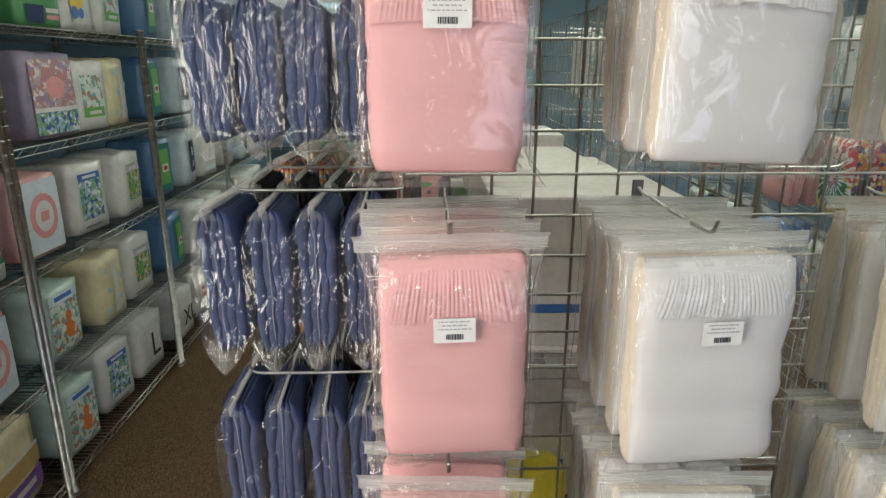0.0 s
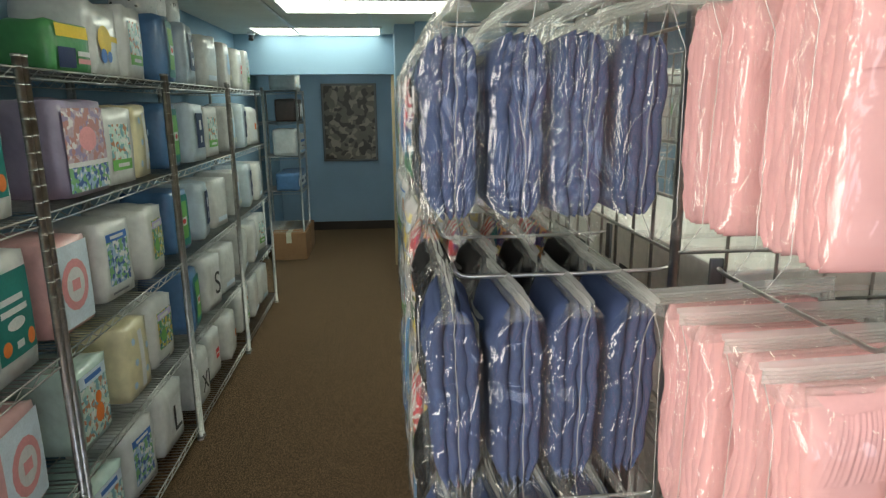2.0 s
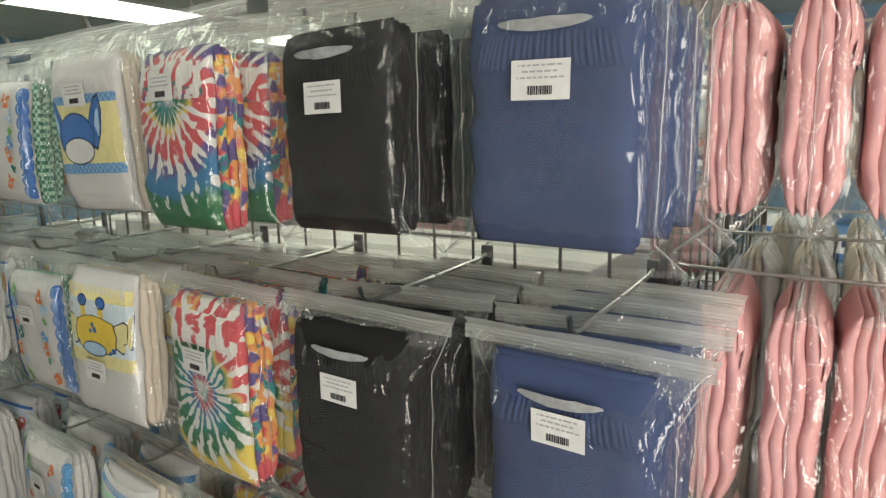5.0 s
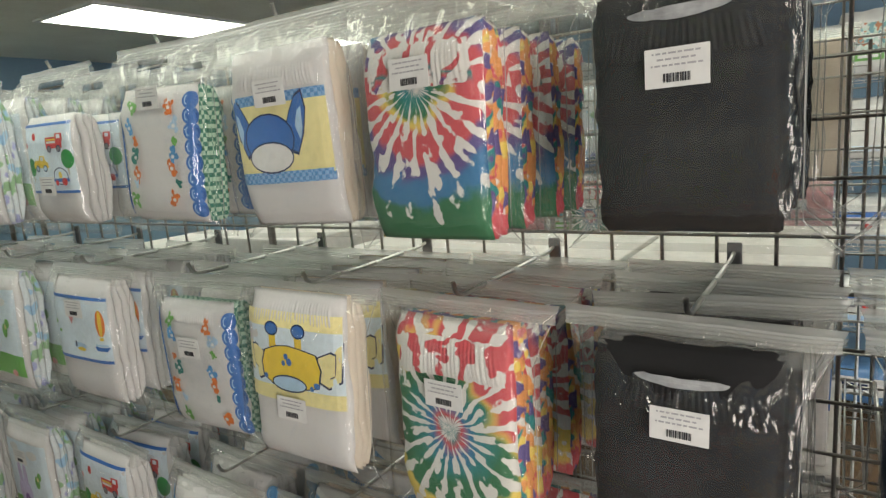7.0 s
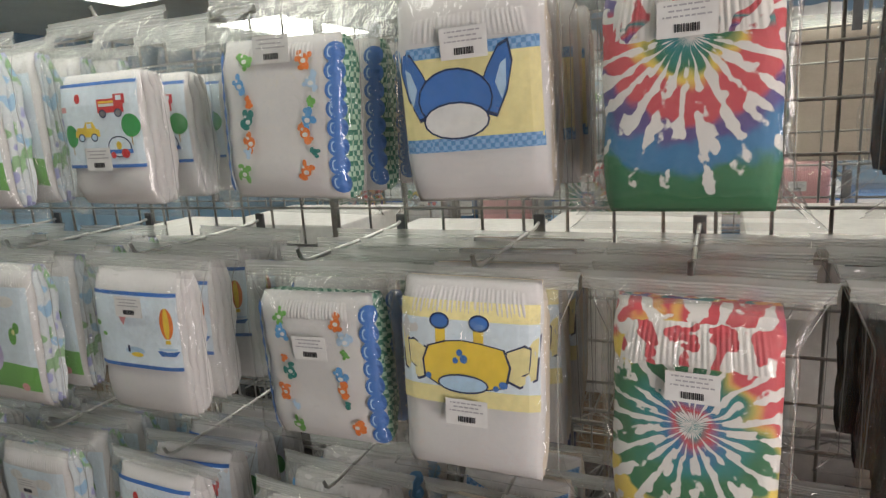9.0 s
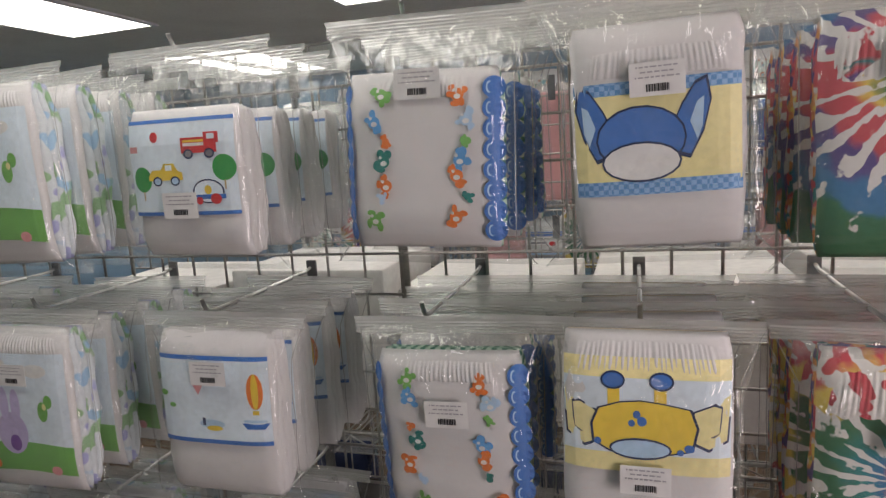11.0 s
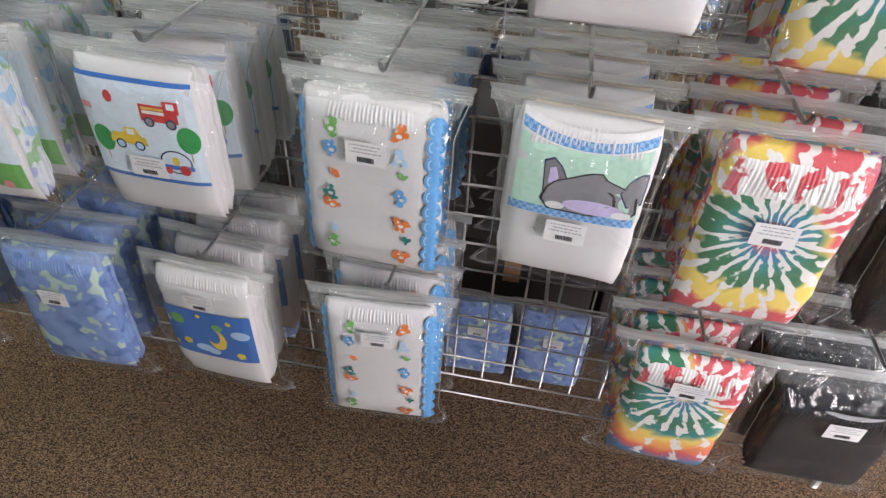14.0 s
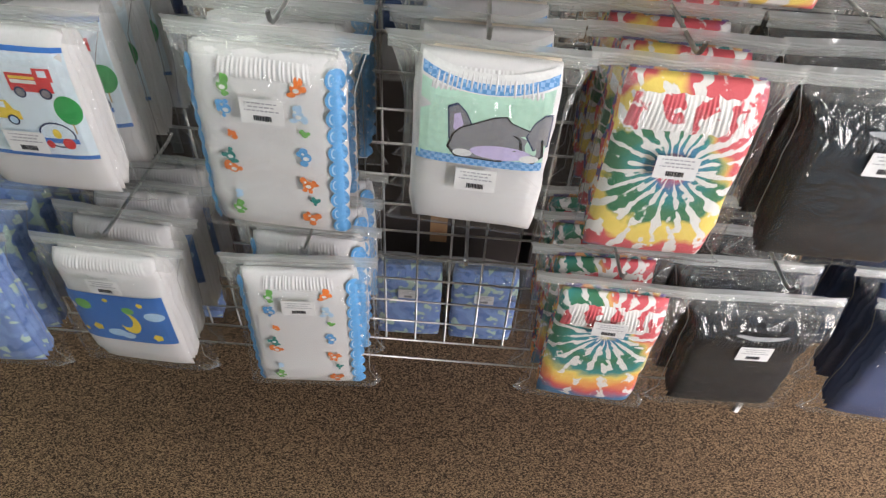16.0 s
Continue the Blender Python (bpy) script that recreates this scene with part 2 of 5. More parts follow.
def patches(name, base, spots, scale=28.0, size=0.30, rough=0.6):
    """Printed cloth or wrap with soft-edged patches of two colours."""
    m = mat(name, base, rough, 0, 0.08, 9, 0.25, 90, 0, 0.35)
    nt = m.node_tree
    b = nt.nodes["Principled BSDF"]
    tc = [n for n in nt.nodes if n.type == "TEX_COORD"][0]
    prev = b.inputs["Base Color"].links[0].from_socket
    for i, c in enumerate(spots):
        mp = nt.nodes.new("ShaderNodeMapping")
        mp.inputs["Location"].default_value = (3.7 * i + 1.1, 2.3 * i, 1.9 * i)
        nt.links.new(tc.outputs["Object"], mp.inputs[0])
        v = nt.nodes.new("ShaderNodeTexNoise")
        v.inputs["Scale"].default_value, v.inputs["Detail"].default_value = scale, 1.5
        nt.links.new(mp.outputs[0], v.inputs["Vector"])
        mk = nt.nodes.new("ShaderNodeMapRange")
        mk.inputs["From Min"].default_value, mk.inputs["From Max"].default_value = 1 - size - 0.08, 1 - size - 0.05
        nt.links.new(v.outputs["Fac"], mk.inputs["Value"])
        mix = nt.nodes.new("ShaderNodeMix")
        mix.data_type = "RGBA"
        nt.links.new(mk.outputs[0], mix.inputs[0])
        nt.links.new(prev, mix.inputs[6])
        mix.inputs[7].default_value = (*c, 1)
        prev = mix.outputs[2]
    nt.links.new(prev, b.inputs["Base Color"])
    return m


def gingham(name, a, c, size=110.0):
    m = mat(name, a, 0.6, 0, 0.05, 9, 0.2, 90)
    nt = m.node_tree
    tc = [n for n in nt.nodes if n.type == "TEX_COORD"][0]
    ch = nt.nodes.new("ShaderNodeTexChecker")
    ch.inputs["Scale"].default_value = size
    ch.inputs[1].default_value, ch.inputs[2].default_value = (*a, 1), (*c, 1)
    nt.links.new(tc.outputs["Object"], ch.inputs["Vector"])
    nt.links.new(ch.outputs[0], nt.nodes["Principled BSDF"].inputs["Base Color"])
    return m


def carpet_mat():
    m = mat("brown_loop_carpet", (0.115, 0.074, 0.045), 0.95, 0, 0.12, 1.3, 0.9, 420, 0, 0.1, 0.35)
    nt = m.node_tree
    tc = [n for n in nt.nodes if n.type == "TEX_COORD"][0]
    v = nt.nodes.new("ShaderNodeTexVoronoi")
    v.inputs["Scale"].default_value = 600
    mp = nt.nodes.new("ShaderNodeMapping")
    mp.inputs["Scale"].default_value = (1, 0.45, 1)
    mp.inputs["Rotation"].default_value = (0, 0, 0.5)
    nt.links.new(tc.outputs["Object"], mp.inputs[0])
    nt.links.new(mp.outputs[0], v.inputs["Vector"])
    b = nt.nodes["Principled BSDF"]
    prev = b.inputs["Base Color"].links[0].from_socket
    ramp = nt.nodes.new("ShaderNodeValToRGB")
    ramp.color_ramp.elements[0].position, ramp.color_ramp.elements[0].color = 0.28, (0.015, 0.011, 0.009, 1)
    ramp.color_ramp.elements[1].position, ramp.color_ramp.elements[1].color = 0.90, (0.36, 0.235, 0.135, 1)
    sp = nt.nodes.new("ShaderNodeSeparateColor")
    nt.links.new(v.outputs["Color"], sp.inputs[0])
    nt.links.new(sp.outputs[0], ramp.inputs[0])
    mix = nt.nodes.new("ShaderNodeMix")
    mix.data_type = "RGBA"
    mix.inputs[0].default_value = 0.75
    nt.links.new(prev, mix.inputs[6])
    nt.links.new(ramp.outputs[0], mix.inputs[7])
    nt.links.new(mix.outputs[2], b.inputs["Base Color"])
    return m


def glow(name, color, strength):
    m = bpy.data.materials.new(name)
    m.use_nodes = True
    nt = m.node_tree
    b = nt.nodes["Principled BSDF"]
    b.inputs["Base Color"].default_value = (0.9, 0.9, 0.88, 1)
    b.inputs["Emission Color"].default_value = (*color, 1)
    b.inputs["Emission Strength"].default_value = strength
    return m


M_WALL = mat("pale_blue_wall_paint", (0.23, 0.36, 0.47), 0.6, 0, 0.05, 1.5, 0.12, 160)
# Wall paint lightened for the alcove, standing in for light missing there.
M_WALL_LIT = mat("lightened_alcove_wall_paint", (0.29, 0.42, 0.56), 0.6, 0, 0.06, 1.5, 0.12, 160)
M_CEIL = mat("ceiling_board", (0.80, 0.80, 0.72), 0.9, 0, 0.05, 3, 0.5, 130)
M_CARPET = carpet_mat()
M_BASE = mat("dark_brown_base_trim", (0.05, 0.035, 0.028), 0.5, 0, 0.1, 6)
M_CHROME = mat("chrome_wire", (0.56, 0.56, 0.54), 0.32, 1.0, 0.15, 30, 0.15, 200)
M_GRID = mat("chrome_grid_wire", (0.42, 0.41, 0.38), 0.3, 1.0, 0.15, 20, 0.1, 200)
M_POST = mat("grey_plate", (0.16, 0.165, 0.17), 0.4, 0.8, 0.1, 10)
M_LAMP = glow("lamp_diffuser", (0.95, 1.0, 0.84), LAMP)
M_WHITE_METAL = mat("white_enamel", (0.75, 0.75, 0.72), 0.4)
M_WOOD = mat("pale_wood_trim", (0.50, 0.38, 0.22), 0.5, 0, 0.12, 5, 0.2, 60)
M_PAPER = mat("cream_paper_notice", (0.72, 0.70, 0.56), 0.8, 0, 0.04)
M_CARTON_W = mat("white_carton", (0.74, 0.73, 0.70), 0.6, 0, 0.06, 4, 0.1, 50)
M_CARTON_B = mat("brown_carton", (0.36, 0.20, 0.10), 0.75, 0, 0.1, 4, 0.2, 50)
M_FILM = film("clear_bag_film", 0.010, rough=0.02, crease=0.5, grain=(26, 24, 9))
M_TAUT = film("taut_bag_film", 0.014, rough=0.06, crease=0.18, grain=(16, 13, 18), cells=0.0)
M_HEM = film("doubled_bag_film", 0.17, (0.985, 0.99, 0.985), 0.05, 0.8, (24, 22, 14), 0.5)
M_SEAM = film("seam_film", 0.34, rough=0.05)
M_HEADER = film("bag_header_film", 0.34, (0.985, 0.99, 0.985), 0.10, 0.8, (20, 12, 14), 0.5)
M_ZIP = film("zip_seal", 0.40, (0.98, 0.98, 0.98), 0.12, 0.2, veil=0.5)
M_LINING = mat("pale_inner_lining", (0.30, 0.31, 0.32), 0.6, 0, 0.15, 60, 0.3, 120)
M_LABEL = mat("white_sticker", (0.66, 0.66, 0.65), 0.45, 0, 0.02)
M_INK = mat("black_ink", (0.03, 0.03, 0.035), 0.6, 0, 0.05)
M_INKG = mat("grey_ink", (0.36, 0.36, 0.38), 0.6, 0, 0.05)

COL = {
    "white": fabric("white_pad", (0.64, 0.63, 0.63), 0.04),
    "cream": fabric("cream_pad", (0.66, 0.59, 0.50), 0.05),
    "blue": fabric("slate_blue_pad", (0.049, 0.070, 0.150)),
    "black": fabric("black_pad", (0.016, 0.0158, 0.017)),
    "pink": fabric("pink_pad", (0.68, 0.375, 0.38), 0.05),
}
P = {}
for key, c in {"white": (0.70, 0.70, 0.69), "blue": (0.05, 0.17, 0.50), "sky": (0.42, 0.60, 0.78), "pale": (0.66, 0.76, 0.84), "navy": (0.02, 0.035, 0.10),
               "green": (0.03, 0.30, 0.07), "leaf": (0.16, 0.42, 0.10), "mint": (0.45, 0.68, 0.55), "teal": (0.02, 0.20, 0.18), "yellow": (0.80, 0.58, 0.06),
               "lemon": (0.80, 0.72, 0.35), "orange": (0.75, 0.20, 0.04), "red": (0.62, 0.05, 0.05), "rose": (0.75, 0.33, 0.34), "purple": (0.22, 0.10, 0.36),
               "grey": (0.22, 0.22, 0.24), "black": (0.02, 0.02, 0.02), "gold": (0.50, 0.34, 0.12), "lilac": (0.52, 0.45, 0.68), "azure": (0.11, 0.34, 0.66)}.items():
    P[key] = mat(key + "_print", c, 0.5, 0, 0.07, 14, 0.1, 120)
PLASTIC = {}
for key, c in {"white": (0.68, 0.69, 0.66), "mint": (0.50, 0.66, 0.60), "rose": (0.72, 0.42, 0.40), "teal": (0.10, 0.34, 0.36), "blue": (0.10, 0.22, 0.42),
               "purple": (0.30, 0.26, 0.36), "lemon": (0.72, 0.66, 0.42), "pale": (0.55, 0.66, 0.72), "brown": (0.09, 0.06, 0.05), "green": (0.08, 0.30, 0.10)}.items():
    PLASTIC[key] = mat(key + "_pack_wrap", c, 0.3, 0, 0.08, 10, 0.7, 24, 0.4)
RED, YEL, TEAL, BLU, PUR, GRN, ORG = (0.58, 0.10, 0.115), (0.76, 0.58, 0.13), (0.035, 0.235, 0.235), (0.055, 0.19, 0.37), (0.12, 0.09, 0.25), (0.045, 0.175, 0.085), (0.74, 0.27, 0.08)
M_TIE_A = tie_dye("tie_dye_fan", -0.112, [(0.0, BLU), (0.09, TEAL), (0.19, GRN), (0.235, YEL), (0.29, RED), (0.45, RED), (0.49, PUR), (0.56, PUR), (0.61, BLU), (0.70, BLU), (0.76, GRN), (1.0, GRN)], 14.0, 24, (0.25, 0.35, 1.6), False, 0.088, -0.10)
SPIRAL = [(0.0, TEAL), (0.05, RED), (0.11, BLU), (0.20, TEAL), (0.30, GRN), (0.41, GRN), (0.45, YEL), (0.58, YEL), (0.63, RED), (0.76, RED), (0.84, BLU), (1.0, TEAL)]
M_TIE_B = tie_dye("tie_dye_spiral", -0.150, SPIRAL, 2.5, 22, (0.10, -0.6, 0.0), True, 0.08, -0.12)
M_TIE_D = tie_dye("tie_dye_wide_spiral", -0.128, SPIRAL, 3.0, 22, (0.15, -0.3, 0.0), True, 0.07, -0.14)
M_TIE_E = tie_dye("tie_dye_small_spiral", -0.085, [(0.0, RED), (0.05, YEL), (0.12, BLU), (0.24, TEAL), (0.40, GRN), (0.56, TEAL), (0.66, YEL), (0.78, ORG), (0.88, RED), (1.0, BLU)], 5.5, 20, (0.0, 0.0, 0.0), True, 0.06, -0.12)
M_TIE_W = tie_dye("tie_dye_waist_stripes", -0.30, [(0.0, RED), (0.80, RED), (0.90, PUR), (0.93, RED), (0.97, TEAL), (1.0, RED)], 0.0, 40, (0.0, 0.0, 0.0), False, 0.09, 0.22)
M_TIE_C = patches("tie_dye_back", (0.70, 0.30, 0.10), [YEL, (0.66, 0.64, 0.60), TEAL, RED, PUR], 36, 0.36)
M_GING = gingham("green_blue_gingham", (0.04, 0.20, 0.14), (0.45, 0.62, 0.50), 150)
M_BAND = gingham("blue_dotted_band", (0.10, 0.27, 0.55), (0.25, 0.44, 0.70), 190)
M_FLORAL = patches("blue_leaf_print_wrap", (0.20, 0.30, 0.58), [(0.13, 0.22, 0.48), (0.46, 0.60, 0.52), (0.24, 0.36, 0.64)], 25, 0.36)
M_BEAR = patches("pale_mixed_print", (0.66, 0.71, 0.74), [(0.40, 0.42, 0.68), (0.36, 0.56, 0.74), (0.30, 0.50, 0.28)], 26, 0.31)
M_CAMO = patches("bright_mixed_print", (0.72, 0.70, 0.62), [(0.70, 0.45, 0.05), (0.55, 0.10, 0.06), (0.05, 0.25, 0.30)], 22, 0.36)
M_POSTER = patches("dim_framed_picture", (0.19, 0.17, 0.145), [(0.34, 0.30, 0.25), (0.09, 0.08, 0.075)], 9, 0.40, 0.06)
M_DOT = patches("dotted_tissue_wrap", (0.72, 0.72, 0.68), [(0.05, 0.06, 0.05)], 24, 0.27, 0.3)

# ---- mesh helpers ----


def link_mesh(name, bm, mats, parent=None, label="", smooth=False):
    me = bpy.data.meshes.new(name)
    bm.to_mesh(me)
    bm.free()
    for m in mats if isinstance(mats, (list, tuple)) else [mats]:
        me.materials.append(m)
    if smooth:
        me.shade_smooth()
    ob = new(name, me)
    if parent:
        ob.parent = parent
    if label:
        ob["label"] = label
    return ob


def part(name, bm, mats, parent, label="", smooth=False):
    return link_mesh(name, bm, mats, parent, label, smooth)


def share(name, me, parent, m):
    """Another object on the same mesh."""
    ob = new(name, me)
    ob.parent = parent
    ob.matrix_basis = m
    return ob


def empty(name):
    return new(name)


def box(bm, lo, hi, bevel=0.0, mi=0):
    g = bmesh.ops.create_cube(bm, size=1.0)
    vs = g["verts"]
    for v in vs:
        v.co = Vector([lo[i] + (v.co[i] + 0.5) * (hi[i] - lo[i]) for i in range(3)])
    fs = {f for v in vs for f in v.link_faces}
    for f in fs:
        f.material_index = mi
    if bevel:
        r = bmesh.ops.bevel(bm, geom=list({e for v in vs for e in v.link_edges}), offset=bevel, segments=2, affect="EDGES", profile=0.6)
        for f in r["faces"]:
            f.material_index = mi
    return bm


def tube(bm, pts, r, seg=6, mi=0):
    """A round wire through the points."""
    pts = [Vector(p) for p in pts]
    rings = []
    for i, p in enumerate(pts):
        d = (pts[min(i + 1, len(pts) - 1)] - pts[max(i - 1, 0)]).normalized()
        a = d.cross(Vector((0, 0, 1)) if abs(d.z) < 0.9 else Vector((0, 1, 0))).normalized()
        b = d.cross(a)
        rings.append([bm.verts.new(p + (a * math.cos(k * math.tau / seg) + b * math.sin(k * math.tau / seg)) * r) for k in range(seg)])
    for q0, q1 in zip(rings, rings[1:]):
        for k in range(seg):
            f = bm.faces.new((q0[k], q0[(k + 1) % seg], q1[(k + 1) % seg], q1[k]))
            f.material_index, f.smooth = mi, True
    for q in (rings[0], rings[-1][::-1]):
        bm.faces.new(q).material_index = mi
    return bm


def structure(name, lo, hi, m, label, cat="", bevel=0.0):
    ob = link_mesh(name, box(bmesh.new(), lo, hi, bevel), m)
    return tagged(ob, label, cat, "", "structure")


# ---- the room ----
X0, X1, Y0, Y1 = -1.97, 4.2, -3.6, 5.15
structure("floor", (X0 - 0.2, Y0 - 0.3, -0.12), (X1 + 0.2, 9.0, 0.0), M_CARPET, "brown loop-pile commercial carpet over the whole shop", "floor")
structure("ceiling", (X0 - 0.2, Y0 - 0.3, CEIL), (X1 + 0.2, 9.0, CEIL + 0.1), M_CEIL, "off-white textured low ceiling", "ceiling")
structure("wall_west", (X0 - 0.15, -0.7, 0), (X0, 9.0, CEIL), M_WALL, "pale blue painted wall behind the wire shelving", "wall")
structure("wall_west_low", (X0 - 0.15, Y0 - 0.3, 0), (X0, -0.7, 0.35), M_WALL, "low blue wall under the side window", "wall")
structure("wall_west_high", (X0 - 0.15, Y0 - 0.3, 2.2), (X0, -0.7, CEIL), M_WALL, "blue wall over the side window", "wall")
structure("wall_west_end", (X0 - 0.15, Y0 - 0.3, 0.35), (X0, -2.42, 2.2), M_WALL, "blue wall beside the side window", "wall")
structure("wall_east", (X1, Y0 - 0.3, 0), (X1 + 0.15, 9.0, CEIL), M_WALL, "pale blue painted side wall", "wall")
structure("wall_north", (-0.16, Y1, 0), (X1, Y1 + 0.15, CEIL), M_WALL, "pale blue painted back wall behind the rack", "wall")
structure("wall_pier", (-0.34, Y1 + 0.2, 0), (-0.16, 6.25, CEIL), M_WALL, "pale blue pier beside the alcove opening", "wall")
structure("wall_return", (-0.16, Y1 + 0.15, 0), (0.0, 6.25, CEIL), M_WALL, "pale blue wall return beside the rack", "wall")
structure("wall_soffit", (X0, 6.2, 2.1), (-0.34, 6.4, CEIL), M_WALL, "pale blue soffit over the alcove opening", "wall")
structure("wall_alcove_side", (-0.34, 6.25, 0), (-0.16, 8.5, CEIL), M_WALL_LIT, "blue alcove side wall, colour lightened in place of light", "wall")
structure("wall_alcove_back", (X0, 8.5, 0), (-0.16, 8.65, CEIL), M_WALL_LIT, "blue alcove back wall, colour lightened in place of light", "wall")
structure("baseboard_alcove", (X0, 8.47, 0), (-0.35, 8.498, 0.12), M_BASE, "dark brown vinyl base trim", "baseboard")
structure("baseboard_pier", (-0.352, 5.36, 0), (-0.342, 6.24, 0.12), M_BASE, "dark brown vinyl base trim on the pier", "baseboard")
structure("baseboard_north", (-0.16, Y1 - 0.012, 0), (X1, Y1 - 0.002, 0.12), M_BASE, "dark brown vinyl base trim on the back wall", "baseboard")
structure("trim_jamb", (-0.375, 6.26, 0), (-0.343, 6.32, 2.095), M_WOOD, "pale wooden jamb strip of the opening", "trim", 0.004)
# shop front with its window
structure("wall_south_low", (X0, Y0 - 0.2, 0), (X1, Y0, 0.5), M_WALL, "low wall under the shop window", "wall")
structure("wall_south_high", (X0, Y0 - 0.2, 2.25), (X1, Y0, CEIL), M_WALL, "wall over the shop window", "wall")
structure("wall_south_side", (X0, Y0 - 0.2, 0.5), (0.24, Y0, 2.25), M_WALL, "wall beside the shop window", "wall")
structure("wall_south_end", (2.06, Y0 - 0.2, 0.5), (X1, Y0, 2.25), M_WALL, "wall on the other side of the shop window", "wall")
structure("ground", (-60, -90, -0.3), (60, 60, -0.15), mat("grey_asphalt", (0.05, 0.05, 0.05), 0.9, 0, 0.2, 2, 0.3, 60), "grey asphalt outside the shop window", "ground")
win = empty("window_1")
tagged(win, "wide shop window with slim aluminium frame", "window", "", "structure")
for xa in (0.24, 1.12, 2.0):
    part("window_frame", box(bmesh.new(), (xa, Y0 - 0.13, 0.5), (xa + 0.06, Y0 - 0.06, 2.25), 0.004), M_WHITE_METAL, win)
wl = bpy.data.lights.new("window_daylight", "AREA")
wl.shape, wl.size, wl.size_y, wl.energy, wl.color = "RECTANGLE", 1.7, 1.5, WINDOW, (0.62, 0.71, 1.0)
new("window_daylight", wl).matrix_world = look((1.15, Y0 - 0.03, 1.38), (0.9, 2.0, 1.1))


win2 = empty("window_2")
tagged(win2, "side shop window with slim aluminium frame", "window", "", "structure")
for ya in (-2.42, -1.6, -0.76):
    part("window_frame", box(bmesh.new(), (X0 - 0.11, ya, 0.35), (X0 - 0.04, ya + 0.06, 2.2), 0.004), M_WHITE_METAL, win2)
wl2 = bpy.data.lights.new("side_daylight", "AREA")
wl2.shape, wl2.size, wl2.size_y, wl2.energy, wl2.color = "RECTANGLE", 1.6, 1.7, WEST, (1.0, 0.92, 0.82)
new("side_daylight", wl2).matrix_world = look((X0 - 0.02, -1.55, 1.28), (0.5, -0.6, 1.1))


def troffer(x, y, w=1.2, d=0.6):
    e = empty("ceiling_light")
    e.location = (x, y, CEIL)
    tagged(e, "recessed fluorescent ceiling light with glowing white diffuser, some added unseen", "ceiling light", "ceiling lights")
    bm = bmesh.new()
    for lo, hi in (((-w / 2 - 0.025, -d / 2 - 0.025, -0.012), (w / 2 + 0.025, -d / 2, 0)), ((-w / 2 - 0.025, d / 2, -0.012), (w / 2 + 0.025, d / 2 + 0.025, 0)),
                   ((-w / 2 - 0.025, -d / 2, -0.012), (-w / 2, d / 2, 0)), ((w / 2, -d / 2, -0.012), (w / 2 + 0.025, d / 2, 0))):
        box(bm, lo, hi)
    part("frame", bm, M_WHITE_METAL, e)
    part("diffuser", box(bmesh.new(), (-w / 2, -d / 2, -0.008), (w / 2, d / 2, -0.003)), M_LAMP, e, "glowing ribbed diffuser")


# Third to sixth are unseen: added, mainly to brighten headers and display interior.
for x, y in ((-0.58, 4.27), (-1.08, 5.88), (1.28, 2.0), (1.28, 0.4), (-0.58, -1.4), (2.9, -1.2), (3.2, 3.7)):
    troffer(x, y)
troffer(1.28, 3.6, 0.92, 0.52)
# Half-size units out of view, added to lift the aisle and the alcove.
for x, y in ((-0.58, 1.6), (-1.08, 7.2)):
    troffer(x, y, 0.6, 0.6)
structure("trim_ceiling_runner_2", (0.01, 2.4, CEIL - 0.008), (0.035, 5.1, CEIL - 0.001), M_WHITE_METAL, "white ceiling grid runner beside the light", "trim")
structure("trim_ceiling_runner_3", (-0.56, 4.62, CEIL - 0.008), (-0.535, 5.55, CEIL - 0.001), M_WHITE_METAL, "short white ceiling grid runner between two lights", "trim")
structure("trim_ceiling_runner", (-1.3, 3.0, CEIL - 0.012), (-1.27, 6.18, CEIL - 0.001), M_WHITE_METAL, "white ceiling grid runner", "trim")
cam_ob = empty("security_camera")
tagged(cam_ob, "small white dome security camera under the ceiling", "camera")
cam_ob.location = (-1.75, 6.0, CEIL)
part("base", tube(bmesh.new(), [(0, 0, 0), (0, 0, -0.03)], 0.04, 12), M_WHITE_METAL, cam_ob)
part("lens", tube(bmesh.new(), [(0, 0, -0.03), (0, -0.03, -0.075)], 0.025, 10), P["black"], cam_ob, "dark lens barrel")

# picture and notices
pic = empty("framed_picture")
tagged(pic, "dim brownish framed picture on the alcove wall", "picture")
part("frame", box(bmesh.new(), (-1.34, 8.47, 1.0), (-0.57, 8.495, 2.08), 0.006), M_POST, pic)
part("print", box(bmesh.new(), (-1.31, 8.464, 1.03), (-0.60, 8.47, 2.05)), M_POSTER, pic, "blurred brown print")
for z in (1.16, 1.47, 1.78):
    ob = link_mesh("paper_notice", box(bmesh.new(), (-0.325, 5.3455, z), (-0.20, 5.3495, z + 0.26)), M_PAPER)
    tagged(ob, "cream paper notice taped to the blue pier", "notice", "paper notices")


# ---- wire shelving ----
LEVELS = (0.09, 0.55, 1.0, 1.46, 1.90)


def wire_shelf_bm(L, D):
    """One wire deck, long side along local x, from 0 to L, front at y = 0."""
    bm = bmesh.new()
    r = 0.0026
    for y in (0.0, D):
        tube(bm, [(0.02, y, 0), (L - 0.02, y, 0)], 0.0035, 6)
        tube(bm, [(0.02, y, -0.03), (L - 0.02, y, -0.03)], 0.003, 6)
        n = int(L / 0.05)
        zig = [(0.03 + (L - 0.06) * i / n, y, -0.003 if i % 2 else -0.028) for i in range(n + 1)]
        tube(bm, zig, 0.0022, 4)
    for x in (0.02, L - 0.02):
        tube(bm, [(x, 0, 0), (x, D, 0)], 0.0035, 5)
        tube(bm, [(x, 0, -0.03), (x, D, -0.03)], 0.003, 5)
    return bm


